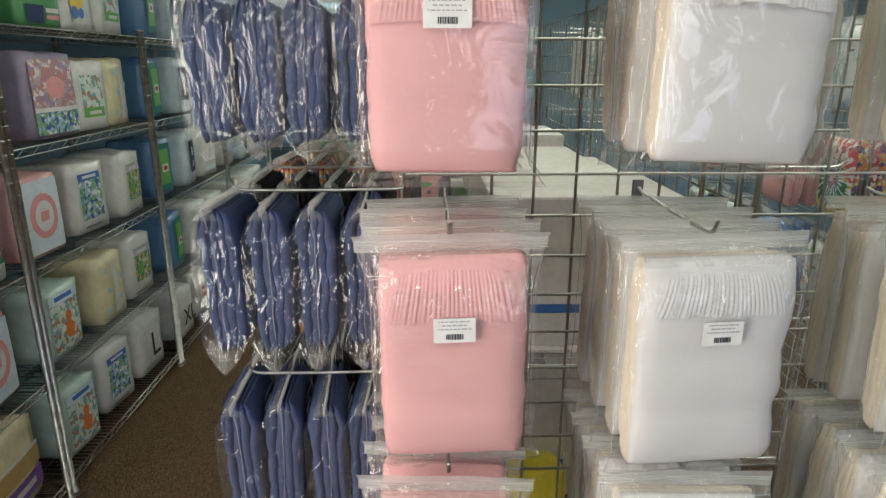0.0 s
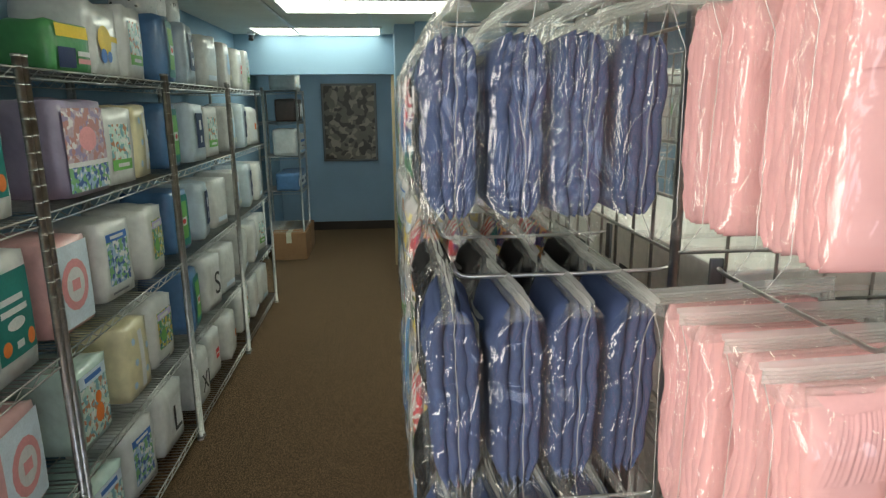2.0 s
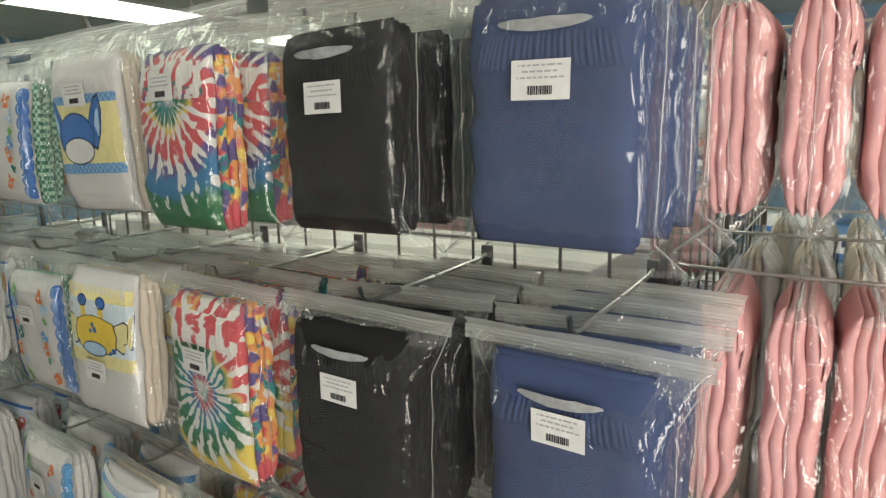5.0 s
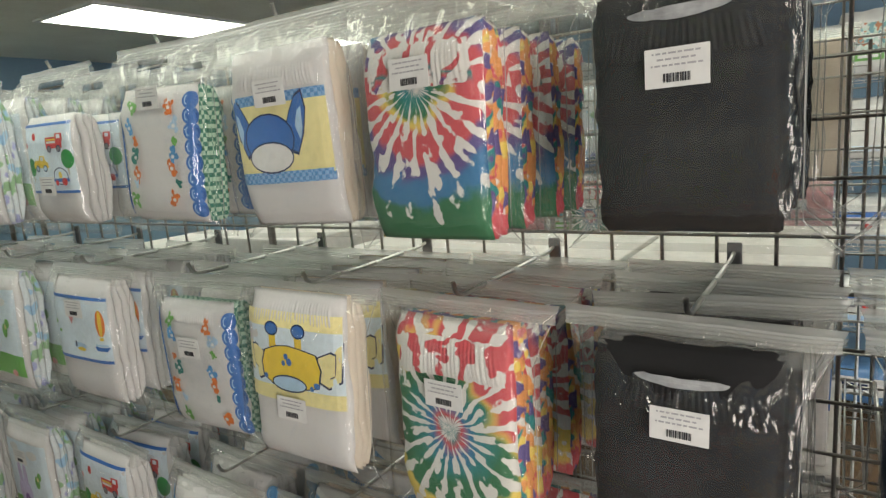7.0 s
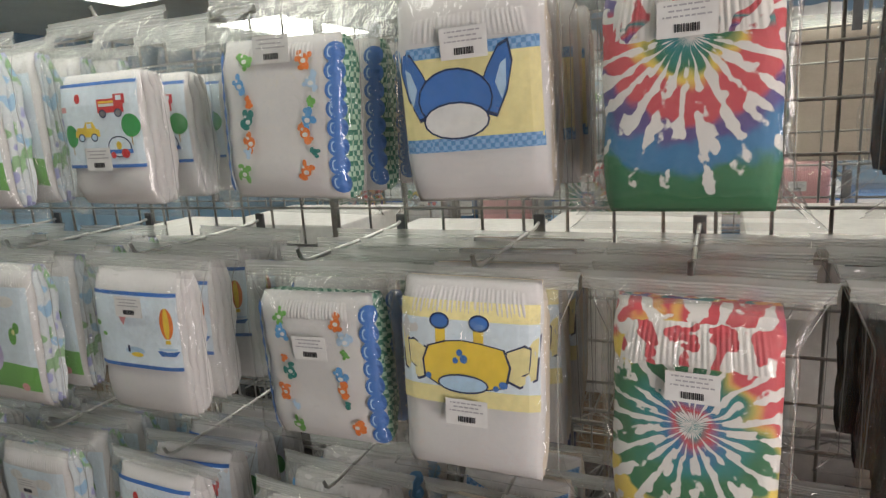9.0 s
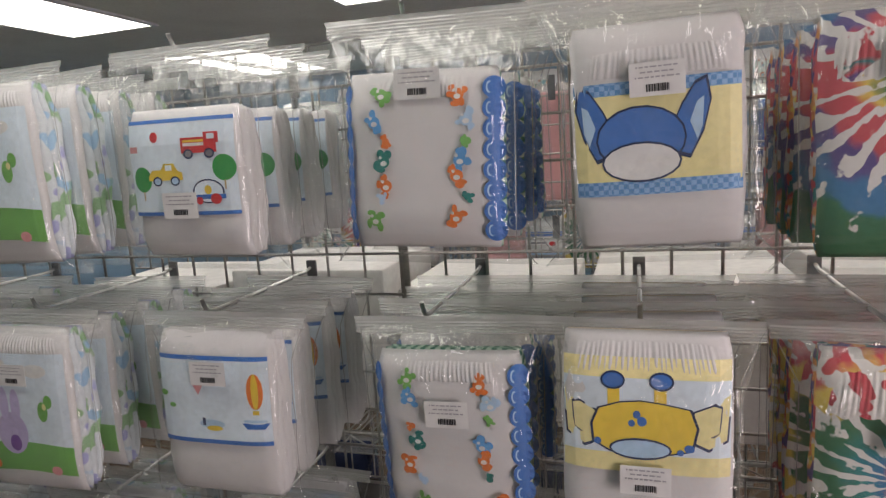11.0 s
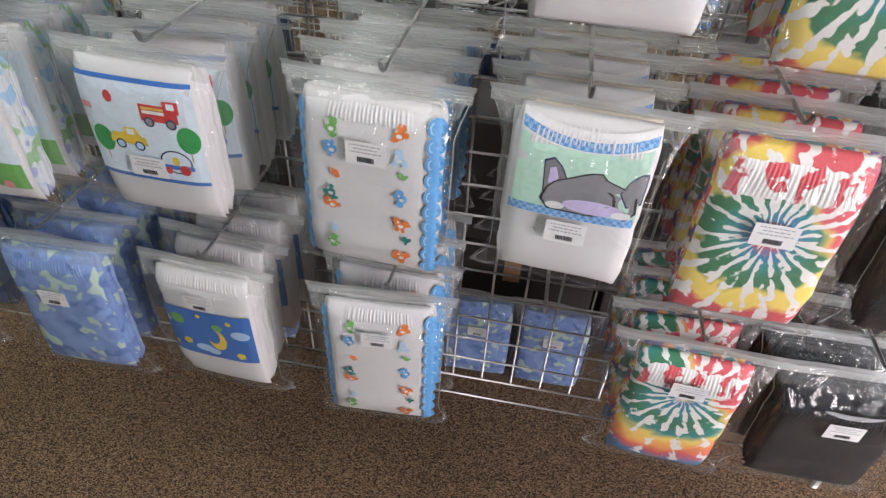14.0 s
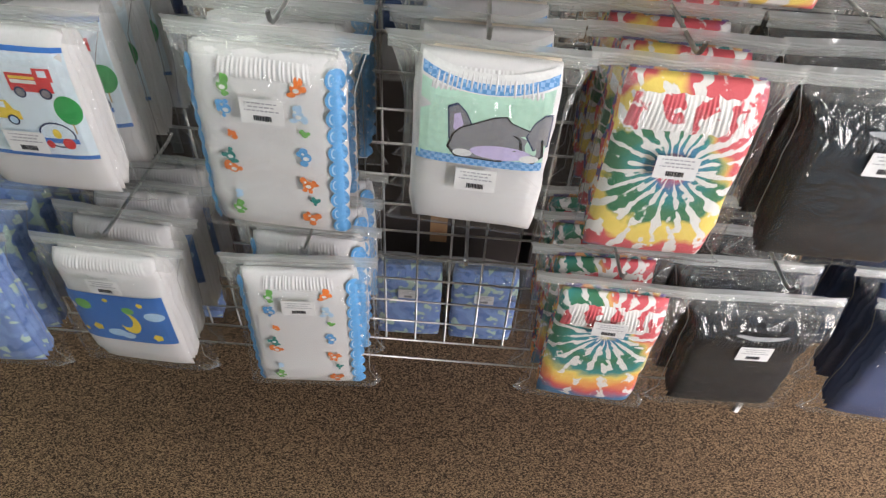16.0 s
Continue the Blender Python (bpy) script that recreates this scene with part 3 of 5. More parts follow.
def wire_deck_bm(L, D):
    bm, r = bmesh.new(), 0.0026
    n = int(L / 0.028)
    for i in range(1, n):
        tube(bm, [(0.02 + (L - 0.04) * i / n, 0, 0.003), (0.02 + (L - 0.04) * i / n, D, 0.003)], r * 0.8, 4)
    for i in (1, 2):
        tube(bm, [(0.02, D * i / 3, -0.002), (L - 0.02, D * i / 3, -0.002)], 0.003, 4)
    return bm


def post_bm(h):
    bm = bmesh.new()
    tube(bm, [(0, 0, 0.02), (0, 0, h)], 0.0125, 10)
    for i in range(int(h / 0.05)):
        z = 0.05 + i * 0.05
        tube(bm, [(0, 0, z), (0, 0, z + 0.004)], 0.0132, 10)
    tube(bm, [(0, 0, 0), (0, 0, 0.02)], 0.018, 10)
    tube(bm, [(0, 0, h), (0, 0, h + 0.008)], 0.0145, 10)
    return bm


def shelving(L, D, h, m, label, levels=LEVELS):
    e = empty("wire_shelving")
    tagged(e, label, "shelving", "wire shelving units")
    pm = None
    for x in (0.0, L):
        for y in (0.0, D):
            if pm is None:
                ob = part("post", post_bm(h), M_CHROME, e, "round ringed chrome post")
                pm = ob.data
                ob.matrix_basis = Matrix.Translation((x, y, 0))
            else:
                share("post", pm, e, Matrix.Translation((x, y, 0)))
    sm = None
    for z in levels:
        if sm is None:
            ob = part("shelf", wire_shelf_bm(L, D), M_CHROME, e, "chrome wire shelf with truss edge")
            dk = part("wire_deck", wire_deck_bm(L, D), M_CHROME, ob, "close-set chrome wires")
            sm, dm = ob.data, dk.data
            ob.matrix_basis = Matrix.Translation((0, 0, z))
        else:
            ob = share("shelf", sm, e, Matrix.Translation((0, 0, z)))
            dk = share("wire_deck", dm, ob, Matrix())
        tagged(dk, kind="stuff")
    e.matrix_basis = m
    return e


# ---- shelf packs ----
PACKS = {}


def soft_box(bm, w, d, h, bulge=0.012, rnd=0.022, mi=0, seed=0):
    """A wrapped soft pack: width along x, front at y = 0, depth to +y, bottom at z = 0; swollen faces and rounded, crumpled edges."""
    N = 7
    co = lambda a: a * 2.0 / (N - 1) - 1.0
    verts = {}

    def vert(i, j, k):
        if (i, j, k) not in verts:
            u, v, t = co(i), co(j), co(k)
            n = noise.noise_vector(Vector((u * 1.7 + seed, v * 1.7, t * 1.7))) * 0.006
            p = Vector((u * w / 2, v * d / 2, t * h / 2))
            # round the corners by pulling towards the inner box
            q = Vector([max(-s + rnd, min(s - rnd, c)) for c, s in zip(p, (w / 2, d / 2, h / 2))])
            o = p - q
            if o.length > 1e-6:
                p = q + o.normalized() * min(rnd, o.length)
            f = [(1 - abs(c) ** 2.5) for c in (u, v, t)]
            if abs(u) == 1:
                p.x += math.copysign(bulge * f[1] * f[2], u)
            if abs(v) == 1:
                p.y += math.copysign(bulge * f[0] * f[2], v)
            if abs(t) == 1 and t > 0:
                p.z += bulge * 0.7 * f[0] * f[1]
                n = n * 2.0
            if t < 0 and abs(t) == 1:
                n = Vector()
            verts[i, j, k] = bm.verts.new(p + n + Vector((0, d / 2, h / 2)))
        return verts[i, j, k]

    R = range(N - 1)
    for a in R:
        for b in R:
            for s in (0, N - 1):
                for q in ([(a, b, s), (a + 1, b, s), (a + 1, b + 1, s), (a, b + 1, s)], [(a, s, b), (a + 1, s, b), (a + 1, s, b + 1), (a, s, b + 1)], [(s, a, b), (s, a + 1, b), (s, a + 1, b + 1), (s, a, b + 1)]):
                    f = bm.faces.new([vert(*c) for c in q])
                    f.material_index, f.smooth = mi, True
    bmesh.ops.recalc_face_normals(bm, faces=bm.faces[:])
    return bm


def pack_front(w, h, bulge):
    def f(x, z):
        u, t = max(-1, min(1, 2 * x / w)), max(-1, min(1, 2 * z / h - 1))
        return -bulge * (1 - abs(u) ** 2.5) * (1 - abs(t) ** 2.5) - 0.0045
    return f


def blob(bm, f, cx, cz, rx, rz, mi=0, n=14, lift=0.0, a0=0.0):
    """A flat printed oval on the surface f(x, z) -> y."""
    c = bm.verts.new((cx, f(cx, cz) - lift, cz))
    mid = [bm.verts.new((cx + rx * .5 * math.cos(a0 + k * math.tau / n), f(cx + rx * .5 * math.cos(a0 + k * math.tau / n), cz + rz * .5 * math.sin(a0 + k * math.tau / n)) - lift, cz + rz * .5 * math.sin(a0 + k * math.tau / n))) for k in range(n)]
    rim = [bm.verts.new((cx + rx * math.cos(a0 + k * math.tau / n), f(cx + rx * math.cos(a0 + k * math.tau / n), cz + rz * math.sin(a0 + k * math.tau / n)) - lift, cz + rz * math.sin(a0 + k * math.tau / n))) for k in range(n)]
    for k in range(n):
        bm.faces.new((c, mid[k], mid[(k + 1) % n])).material_index = mi
        bm.faces.new((mid[k], rim[k], rim[(k + 1) % n], mid[(k + 1) % n])).material_index = mi


def panel(bm, f, x0, z0, x1, z1, mi=0, lift=0.0, nx=6, nz=4, sag=0.0):
    """A flat printed rectangle on the surface f."""
    vs = [[None] * (nz + 1) for _ in range(nx + 1)]
    for i in range(nx + 1):
        for k in range(nz + 1):
            x, z = x0 + (x1 - x0) * i / nx, z0 + (z1 - z0) * k / nz
            z -= sag * (1 - (2 * i / nx - 1) ** 2)
            vs[i][k] = bm.verts.new((x, f(x, z) - lift, z))
    for i in range(nx):
        for k in range(nz):
            bm.faces.new((vs[i][k], vs[i + 1][k], vs[i + 1][k + 1], vs[i][k + 1])).material_index = mi


def letter(text, size, m, parent, loc, rot):
    cu = bpy.data.curves.new("letter", "FONT")
    cu.body, cu.size, cu.extrude, cu.align_x = text, size, 0.0006, "CENTER"
    t = new("tmp_letter", cu)
    dg = bpy.context.evaluated_depsgraph_get()
    me = bpy.data.meshes.new_from_object(t.evaluated_get(dg))
    bpy.data.objects.remove(t)
    me.materials.clear()
    me.materials.append(m)
    ob = new("letter_print", me)
    ob.parent = parent
    ob.matrix_basis = pose(*loc, *rot)
    return ob


# kind: width, depth, height, wrap, label, prints (shape, colour, x0, z0, x1, z1 as fractions; ovals: centre and radii)
KINDS = {
    "green": (0.23, 0.30, 0.36, "white", "white wrapped diaper pack with a large dark green panel", [("r", "teal", -.30, .18, .42, .86), ("r", "white", -.2, .62, .25, .67), ("r", "white", -.2, .53, .3, .58), ("o", "white", .05, .45, .17, .05), ("o", "orange", -.17, .29, .08, .06), ("r", "white", .0, .25, .14, .31), ("o", "orange", .3, .29, .08, .07), ("o", "green", -.40, .62, .05, .05), ("o", "red", -.40, .5, .05, .05)]),
    "rosecirc": (0.22, 0.28, 0.32, "rose", "pink wrapped diaper pack with a round pink emblem", [("r", "pale", -.44, .06, .44, .94), ("o", "rose", .0, .5, .33, .28), ("o", "white", .0, .5, .22, .19), ("r", "rose", -.1, .44, .1, .56)]),
    "bear": (0.20, 0.26, 0.30, "mint", "mint green wrapped diaper pack with an orange print", [("r", "busym", -.4, .1, .4, .92), ("o", "orange", .05, .36, .13, .12), ("o", "orange", .05, .56, .09, .08), ("r", "pale", -.4, .78, .4, .92), ("r", "blue", -.25, .82, .25, .88)]),
    "dots": (0.20, 0.27, 0.31, "lemon", "pale yellow wrapped diaper pack with small blue spots", [("o", "sky", -.3, .2, .06, .05), ("o", "sky", .2, .3, .06, .05), ("o", "sky", -.2, .5, .06, .05), ("o", "sky", .28, .62, .06, .05), ("o", "sky", -.25, .8, .06, .05), ("r", "white", -.05, .1, .12, .9)]),
    "printw": (0.21, 0.27, 0.31, "white", "white wrapped diaper pack with a green and navy picture panel", [("r", "busyg", -.3, .25, .36, .82), ("o", "leaf", -.1, .45, .12, .1), ("r", "lilac", -.28, .7, .34, .8), ("r", "white", -.2, .72, .2, .77), ("r", "grey", -.38, .06, .1, .09)]),
    "bluew": (0.21, 0.27, 0.31, "white", "white wrapped diaper pack with a blue picture panel", [("r", "busyb", -.34, .2, .3, .8), ("r", "blue", -.34, .76, .3, .86), ("r", "white", -.22, .79, .18, .83), ("r", "grey", -.3, .08, .2, .11)]),
    "L": (0.23, 0.27, 0.31, "white", "plain white diaper pack with black size letter L", [("r", "white", -.2, .2, .3, .8)], "L"),
    "S": (0.21, 0.27, 0.31, "white", "plain white diaper pack with black size letter S", [("r", "white", -.2, .2, .3, .8)], "S"),
    "XL": (0.21, 0.27, 0.30, "white", "plain white diaper pack with black size letters XL", [("r", "white", -.2, .2, .3, .8)], "XL"),
    "redt": (0.20, 0.27, 0.29, "white", "plain white diaper pack with a small red tag", [("r", "red", -.05, .38, .2, .6), ("r", "white", .0, .46, .15, .5)]),
    "orgt": (0.20, 0.27, 0.29, "white", "plain white diaper pack with a small orange tag", [("r", "orange", .0, .42, .2, .58)]),
    "scal": (0.20, 0.27, 0.32, "blue", "blue scallop-edged diaper pack with a green panel", [("r", "teal", -.30, .08, .34, .92), ("r", "leaf", -.2, .2, .24, .82), ("r", "white", -.12, .42, .18, .56), ("o", "red", .03, .49, .1, .04)]),
    "navy": (0.20, 0.27, 0.32, "pale", "pale blue diaper pack with a dark panel", [("r", "navy", -.2, .24, .28, .84), ("r", "white", -.02, .55, .12, .72), ("r", "white", .0, .33, .1, .45)]),
    "plainw": (0.21, 0.28, 0.30, "white", "plain white plastic wrapped diaper pack", [("r", "pale", -.3, .12, .3, .22)]),
    "tealw": (0.21, 0.28, 0.30, "white", "white wrapped diaper pack with a pale green panel", [("r", "busym", -.3, .2, .3, .8), ("r", "leaf", -.3, .2, .3, .34), ("r", "white", -.15, .24, .2, .29)]),
    "bluebear": (0.21, 0.28, 0.30, "white", "white wrapped diaper pack with a blue round print", [("o", "sky", -.1, .45, .2, .16), ("o", "sky", -.1, .66, .13, .1), ("r", "lemon", .2, .2, .36, .3)]),
    "yellow": (0.27, 0.28, 0.27, "white", "white wrapped diaper pack with yellow and blue shapes", [("o", "yellow", -.1, .5, .22, .2), ("o", "blue", -.17, .28, .1, .1), ("o", "blue", .02, .28, .08, .08), ("r", "yellow", .1, .5, .36, .58)]),
    "greeny": (0.20, 0.24, 0.17, "green", "green and yellow wrapped diaper pack", [("r", "yellow", -.4, .7, .4, .95), ("r", "navy", -.4, .1, .0, .5), ("r", "white", .05, .35, .4, .45), ("r", "rose", .05, .2, .4, .3)]),
    "purp": (0.26, 0.28, 0.33, "purple", "purple and pink wrapped diaper pack", [("r", "busyp", -.46, .34, .46, .92), ("o", "rose", .0, .6, .2, .13), ("r", "busyb", -.46, .06, .46, .34), ("r", "white", -.46, .32, .46, .37)]),
    "supreme": (0.25, 0.26, 0.34, "lemon", "gold and purple striped soft diaper pack", [("r", "purple", -.48, .12, .48, .36), ("r", "white", -.3, .2, .3, .28), ("r", "gold", -.48, .40, .48, .62), ("r", "white", -.48, .62, .48, .66)]),
    "camo": (0.24, 0.24, 0.17, "camo", "bright mixed print box pack with a dark band", [("r", "black", -.48, .3, .48, .5), ("r", "white", .05, .33, .2, .47), ("r", "white", .25, .33, .42, .47)]),
    "dotroll": (0.16, 0.16, 0.15, "dot", "white dotted soft roll pack", []),
    "mintbox": (0.34, 0.22, 0.20, "mint", "pale green wrapped pack with leaf print", [("o", "leaf", -.15, .5, .2, .16), ("o", "leaf", .1, .6, .16, .1), ("r", "teal", .3, .3, .44, .5), ("o", "white", .0, .3, .2, .1)]),
    "bluewave": (0.26, 0.24, 0.26, "teal", "blue and teal wave print wrapped pack", [("r", "sky", -.46, .1, .46, .4), ("o", "blue", -.1, .25, .3, .2), ("o", "leaf", .1, .7, .14, .1)]),
    "pinkp": (0.24, 0.24, 0.27, "rose", "pale pink wrapped pack with a dark green mark", [("o", "green", .0, .6, .2, .08), ("o", "grey", .1, .35, .08, .06)]),
    "black": (0.22, 0.24, 0.24, "brown", "dark wrapped pack with white square marks", [("r", "white", -.4, .2, -.2, .8), ("r", "white", -.1, .2, .1, .8), ("r", "white", .2, .2, .4, .8)]),
    "medw": (0.30, 0.26, 0.24, "white", "white pack with a blue stripe", [("r", "blue", -.5, .60, .5, .72), ("r", "sky", -.5, .1, .5, .22), ("o", "red", .1, .4, .06, .06), ("r", "grey", -.35, .4, .0, .45)]),
    "navyw": (0.30, 0.26, 0.20, "blue", "navy and white pack", [("r", "white", -.45, .25, .45, .75), ("r", "navy", -.3, .42, .2, .58)]),
}
M_BUSY_G = patches("green_picture_print", (0.10, 0.34, 0.16), [(0.62, 0.66, 0.58), (0.05, 0.16, 0.30), (0.60, 0.46, 0.08)], 34, 0.40, 0.35)
M_BUSY_B = patches("blue_picture_print", (0.36, 0.50, 0.66), [(0.75, 0.75, 0.72), (0.06, 0.12, 0.34), (0.20, 0.42, 0.20)], 34, 0.40, 0.35)
M_BUSY_P = patches("pink_picture_print", (0.50, 0.38, 0.44), [(0.70, 0.66, 0.66), (0.32, 0.26, 0.42), (0.48, 0.24, 0.22)], 30, 0.40, 0.35)
M_BUSY_M = patches("mint_picture_print", (0.56, 0.70, 0.62), [(0.74, 0.76, 0.72), (0.50, 0.22, 0.12), (0.20, 0.40, 0.44)], 34, 0.38, 0.35)
P.update(busyg=M_BUSY_G, busyb=M_BUSY_B, busyp=M_BUSY_P, busym=M_BUSY_M)
WRAPS = dict(PLASTIC, camo=M_CAMO, dot=M_DOT)


def shelf_pack(kind, m, group="packs on the wire shelves"):
    if kind in PACKS:
        return copy_thing(PACKS[kind], m)
    w, d, h, wrap, label, prints, *text = KINDS[kind]
    w, h = w * 1.2, h * 1.04
    e = empty("diaper_pack")
    tagged(e, label, "diaper pack", group)
    part("wrapper", soft_box(bmesh.new(), w, d, h, 0.009, 0.013, 0, len(PACKS) * 3.1), WRAPS[wrap], e, "", True)
    f = pack_front(w, h, 0.009)
    for i, (s, c, a, b, x, y) in enumerate(prints):
        bm = bmesh.new()
        if s == "r":
            panel(bm, f, a * w, b * h, x * w, y * h, 0, 0.0004 * (i + 1))
        else:
            blob(bm, f, a * w, b * h, x * w, y * h, 0, 16, 0.0004 * (i + 1))
        part("print", bm, P[c], e)
    if text:
        letter(text[0], 0.20 if len(text[0]) == 1 else 0.15, P["black"], e, (0.01, -0.0215, h * 0.28), (90, 0, 0))
    e.matrix_basis = m
    PACKS[kind] = e
    return e


# west wall units: fronts face +x
YU = (0.10, 1.335, 2.57, 3.805)
for y in YU:
    # local x runs along +y, local y (depth) to -x
    shelving(1.20, 0.44, 1.93, pose(-1.5, y, 0, 0, 0, 90), "chrome wire shelving filled with diaper packs along the blue wall")
STOCK = [
    [["supreme", "plainw", "supreme"], ["camo", "rosecirc", "rosecirc"], ["camo", "printw", "green"], ["bear", "printw", "green"], [("tealw", 0.72), ("green", 1.10)]],
    [["bear", "bluew", "L"], ["bear", "dots", "printw"], ["rosecirc", "bluew", "printw"], [("purp", 1.74), ("tealw", 2.05), ("dots", 2.36)], [("greeny", 1.80), ("yellow", 2.09), ("tealw", 2.39)]],
    [["XL", "redt", "orgt"], ["scal", "S", "plainw"], ["scal", "navy", "plainw"], ["scal", "navy", "tealw"], ["scal", "navy", "plainw"]],
    [["tealw", "plainw", "plainw"], ["plainw", "plainw", "tealw"], ["bluebear", "navy", "plainw"], ["bluebear", "navy", "orgt"], ["bluebear", "redt", "tealw"]],
]
rng = random.Random(4)
for u, unit in enumerate(STOCK):
    for s, row in enumerate(unit):
        for k, kind in enumerate(row):
            y = YU[u] + 0.22 + k * 0.39 + rng.uniform(-0.02, 0.02)
            if u >= 2:
                y = YU[u] + 0.24 + k * 0.37 + rng.uniform(-0.02, 0.02)
            if isinstance(kind, tuple):
                kind, y = kind
            shelf_pack(kind, pose(-1.53 - rng.uniform(0, 0.04), y, LEVELS[s] + 0.006, 0, 0, 90 + rng.uniform(-7, 7)))
for y, z in ((2.80, 2.235), (2.98, 2.235), (3.2, 2.235), (2.9, 2.385)):
    shelf_pack("dotroll", pose(-1.62, y, z, 0, 0, 90 + rng.uniform(-9, 9)))

# back rack beside the pier, fronts face -y
shelving(1.2, 0.42, 1.86, pose(-0.2, 4.62, 0), "chrome wire rack with packs against the back wall", (0.09, 0.55, 0.97, 1.45, 1.86))
for z, kinds in ((1.866, ("mintbox", "mintbox", "mintbox")), (1.456, ("bluewave", "mintbox", "bluewave")), (0.976, ("bluewave", "mintbox", "pinkp")), (0.556, ("pinkp", "mintbox", "pinkp"))):
    for k, kind in enumerate(kinds):
        shelf_pack(kind, pose(0.0 + k * 0.4, 4.64, z, 0, 0, rng.uniform(-5, 5)))
# alcove rack
shelving(0.6, 0.45, 1.95, pose(-1.45, 6.75, 0, 0, 0, 90), "wire rack with dark and white packs in the alcove", (0.35, 0.8, 1.2, 1.6, 1.95))
for z, kinds in ((0.806, ("navyw", "navyw")), (1.206, ("plainw", "medw")), (1.606, ("black", "black"))):
    for k, kind in enumerate(kinds):
        shelf_pack(kind, pose(-1.47, 6.92 + k * 0.3, z, 0, 0, 90 + rng.uniform(-5, 5)))
for k in range(2):
    shelf_pack("plainw", pose(-1.47, 6.92 + k * 0.28, 1.956, 0, 0, 90))
for y in (6.82, 7.28):
    c = empty("brown_carton")
    tagged(c, "closed brown cardboard carton on the carpet", "carton", "cartons in the alcove")
    part("body", box(bmesh.new(), (-0.2, -0.2, 0), (0.2, 0.2, 0.32), 0.006), M_CARTON_B, c)
    part("tape", box(bmesh.new(), (-0.03, -0.202, 0.2), (0.03, 0.202, 0.322)), M_PAPER, c, "cream sealing tape")
    c.location = (-1.62, y + 0.05, 0.0)

# ---- gridwall display ----
PITCH = 0.0762
GX, GY = -0.03, 0.13      # planes of the long face and of the end face
GTOP = 1.99


def gridwall(label, n, rows, m):
    """n cells wide along local x, rows cells high, standing on local z = 0.13."""
    e = empty("grid_panel")
    tagged(e, label, "grid panel", "grid panels")
    z0, h, w = 0.13, rows * PITCH, n * PITCH
    vm = hm = None
    for i in range(n + 1):
        mm = Matrix.Translation((i * PITCH, 0, z0 + PITCH))
        if vm is None:
            ob = part("upright_wire", tube(bmesh.new(), [(0, 0, 0), (0, 0, h - PITCH)], 0.0028, 6), M_GRID, e)
            ob.matrix_basis, vm = mm, ob.data
        else:
            share("upright_wire", vm, e, mm)
    for k in range(rows + 1):
        mm = Matrix.Translation((0, -0.0055, z0 + k * PITCH))
        if hm is None:
            ob = part("cross_wire", tube(bmesh.new(), [(0, 0, 0), (w, 0, 0)], 0.0028, 6), M_GRID, e)
            ob.matrix_basis, hm = mm, ob.data
        else:
            share("cross_wire", hm, e, mm)
    for x in (0.0, w):
        part("foot", tube(bmesh.new(), [(x, 0, 0), (x, 0, z0 + PITCH)], 0.0065, 8), M_GRID, e)
        part("side_rail", tube(bmesh.new(), [(x, 0, z0 + PITCH), (x, 0, z0 + h + 0.01)], 0.0065, 8), M_GRID, e)
    e.matrix_basis = m
    return e


ROWS_G = 24
gridwall("tall chrome grid panel facing the aisle hung with bagged diapers", 16, ROWS_G, pose(GX, GY + 1.225, 0, 0, 0, -90))
gridwall("tall chrome grid panel facing the aisle hung with bagged diapers", 16, ROWS_G, pose(GX, GY + 2.45, 0, 0, 0, -90))
gridwall("tall chrome end grid panel hung with pink and white bags", 16, ROWS_G, pose(GX, GY, 0))
gridwall("tall chrome grid panel on the far side of the display", 16, ROWS_G, pose(0.62, GY + 0.02, 0, 0, 0, 90))
gridwall("tall chrome grid panel on the far side of the display", 16, ROWS_G, pose(0.62, GY + 1.25, 0, 0, 0, 90))


# ---- hooks ----
HOOK = None


def hook(m):
    """Wire peg: local origin on the grid, runs to -x, tip turned up."""
    global HOOK
    if HOOK:
        return copy_thing(HOOK, m)
    e = empty("wire_hook")
    tagged(e, "chrome wire peg hook with upturned tip", "hook", "wire hooks on the grid")
    tube_pts = [(0.0, 0, 0.006), (-0.02, 0, 0.002), (-0.15, 0, 0.0), (-0.290, 0, 0.0), (-0.303, 0, 0.002), (-0.311, 0, 0.008), (-0.317, 0, 0.022)]
    part("peg", tube(bmesh.new(), tube_pts, 0.0032, 8), M_CHROME, e, "bent chrome wire", True)
    part("clip", box(bmesh.new(), (0.004, -0.010, -0.045), (0.010, 0.010, 0.02), 0.002), M_POST, e, "grey steel back plate")
    e.matrix_basis = m
    HOOK = e
    return e


# ---- bagged diapers ----
W, H, T = 0.19, 0.285, 0.074     # pad width, height, bag thickness


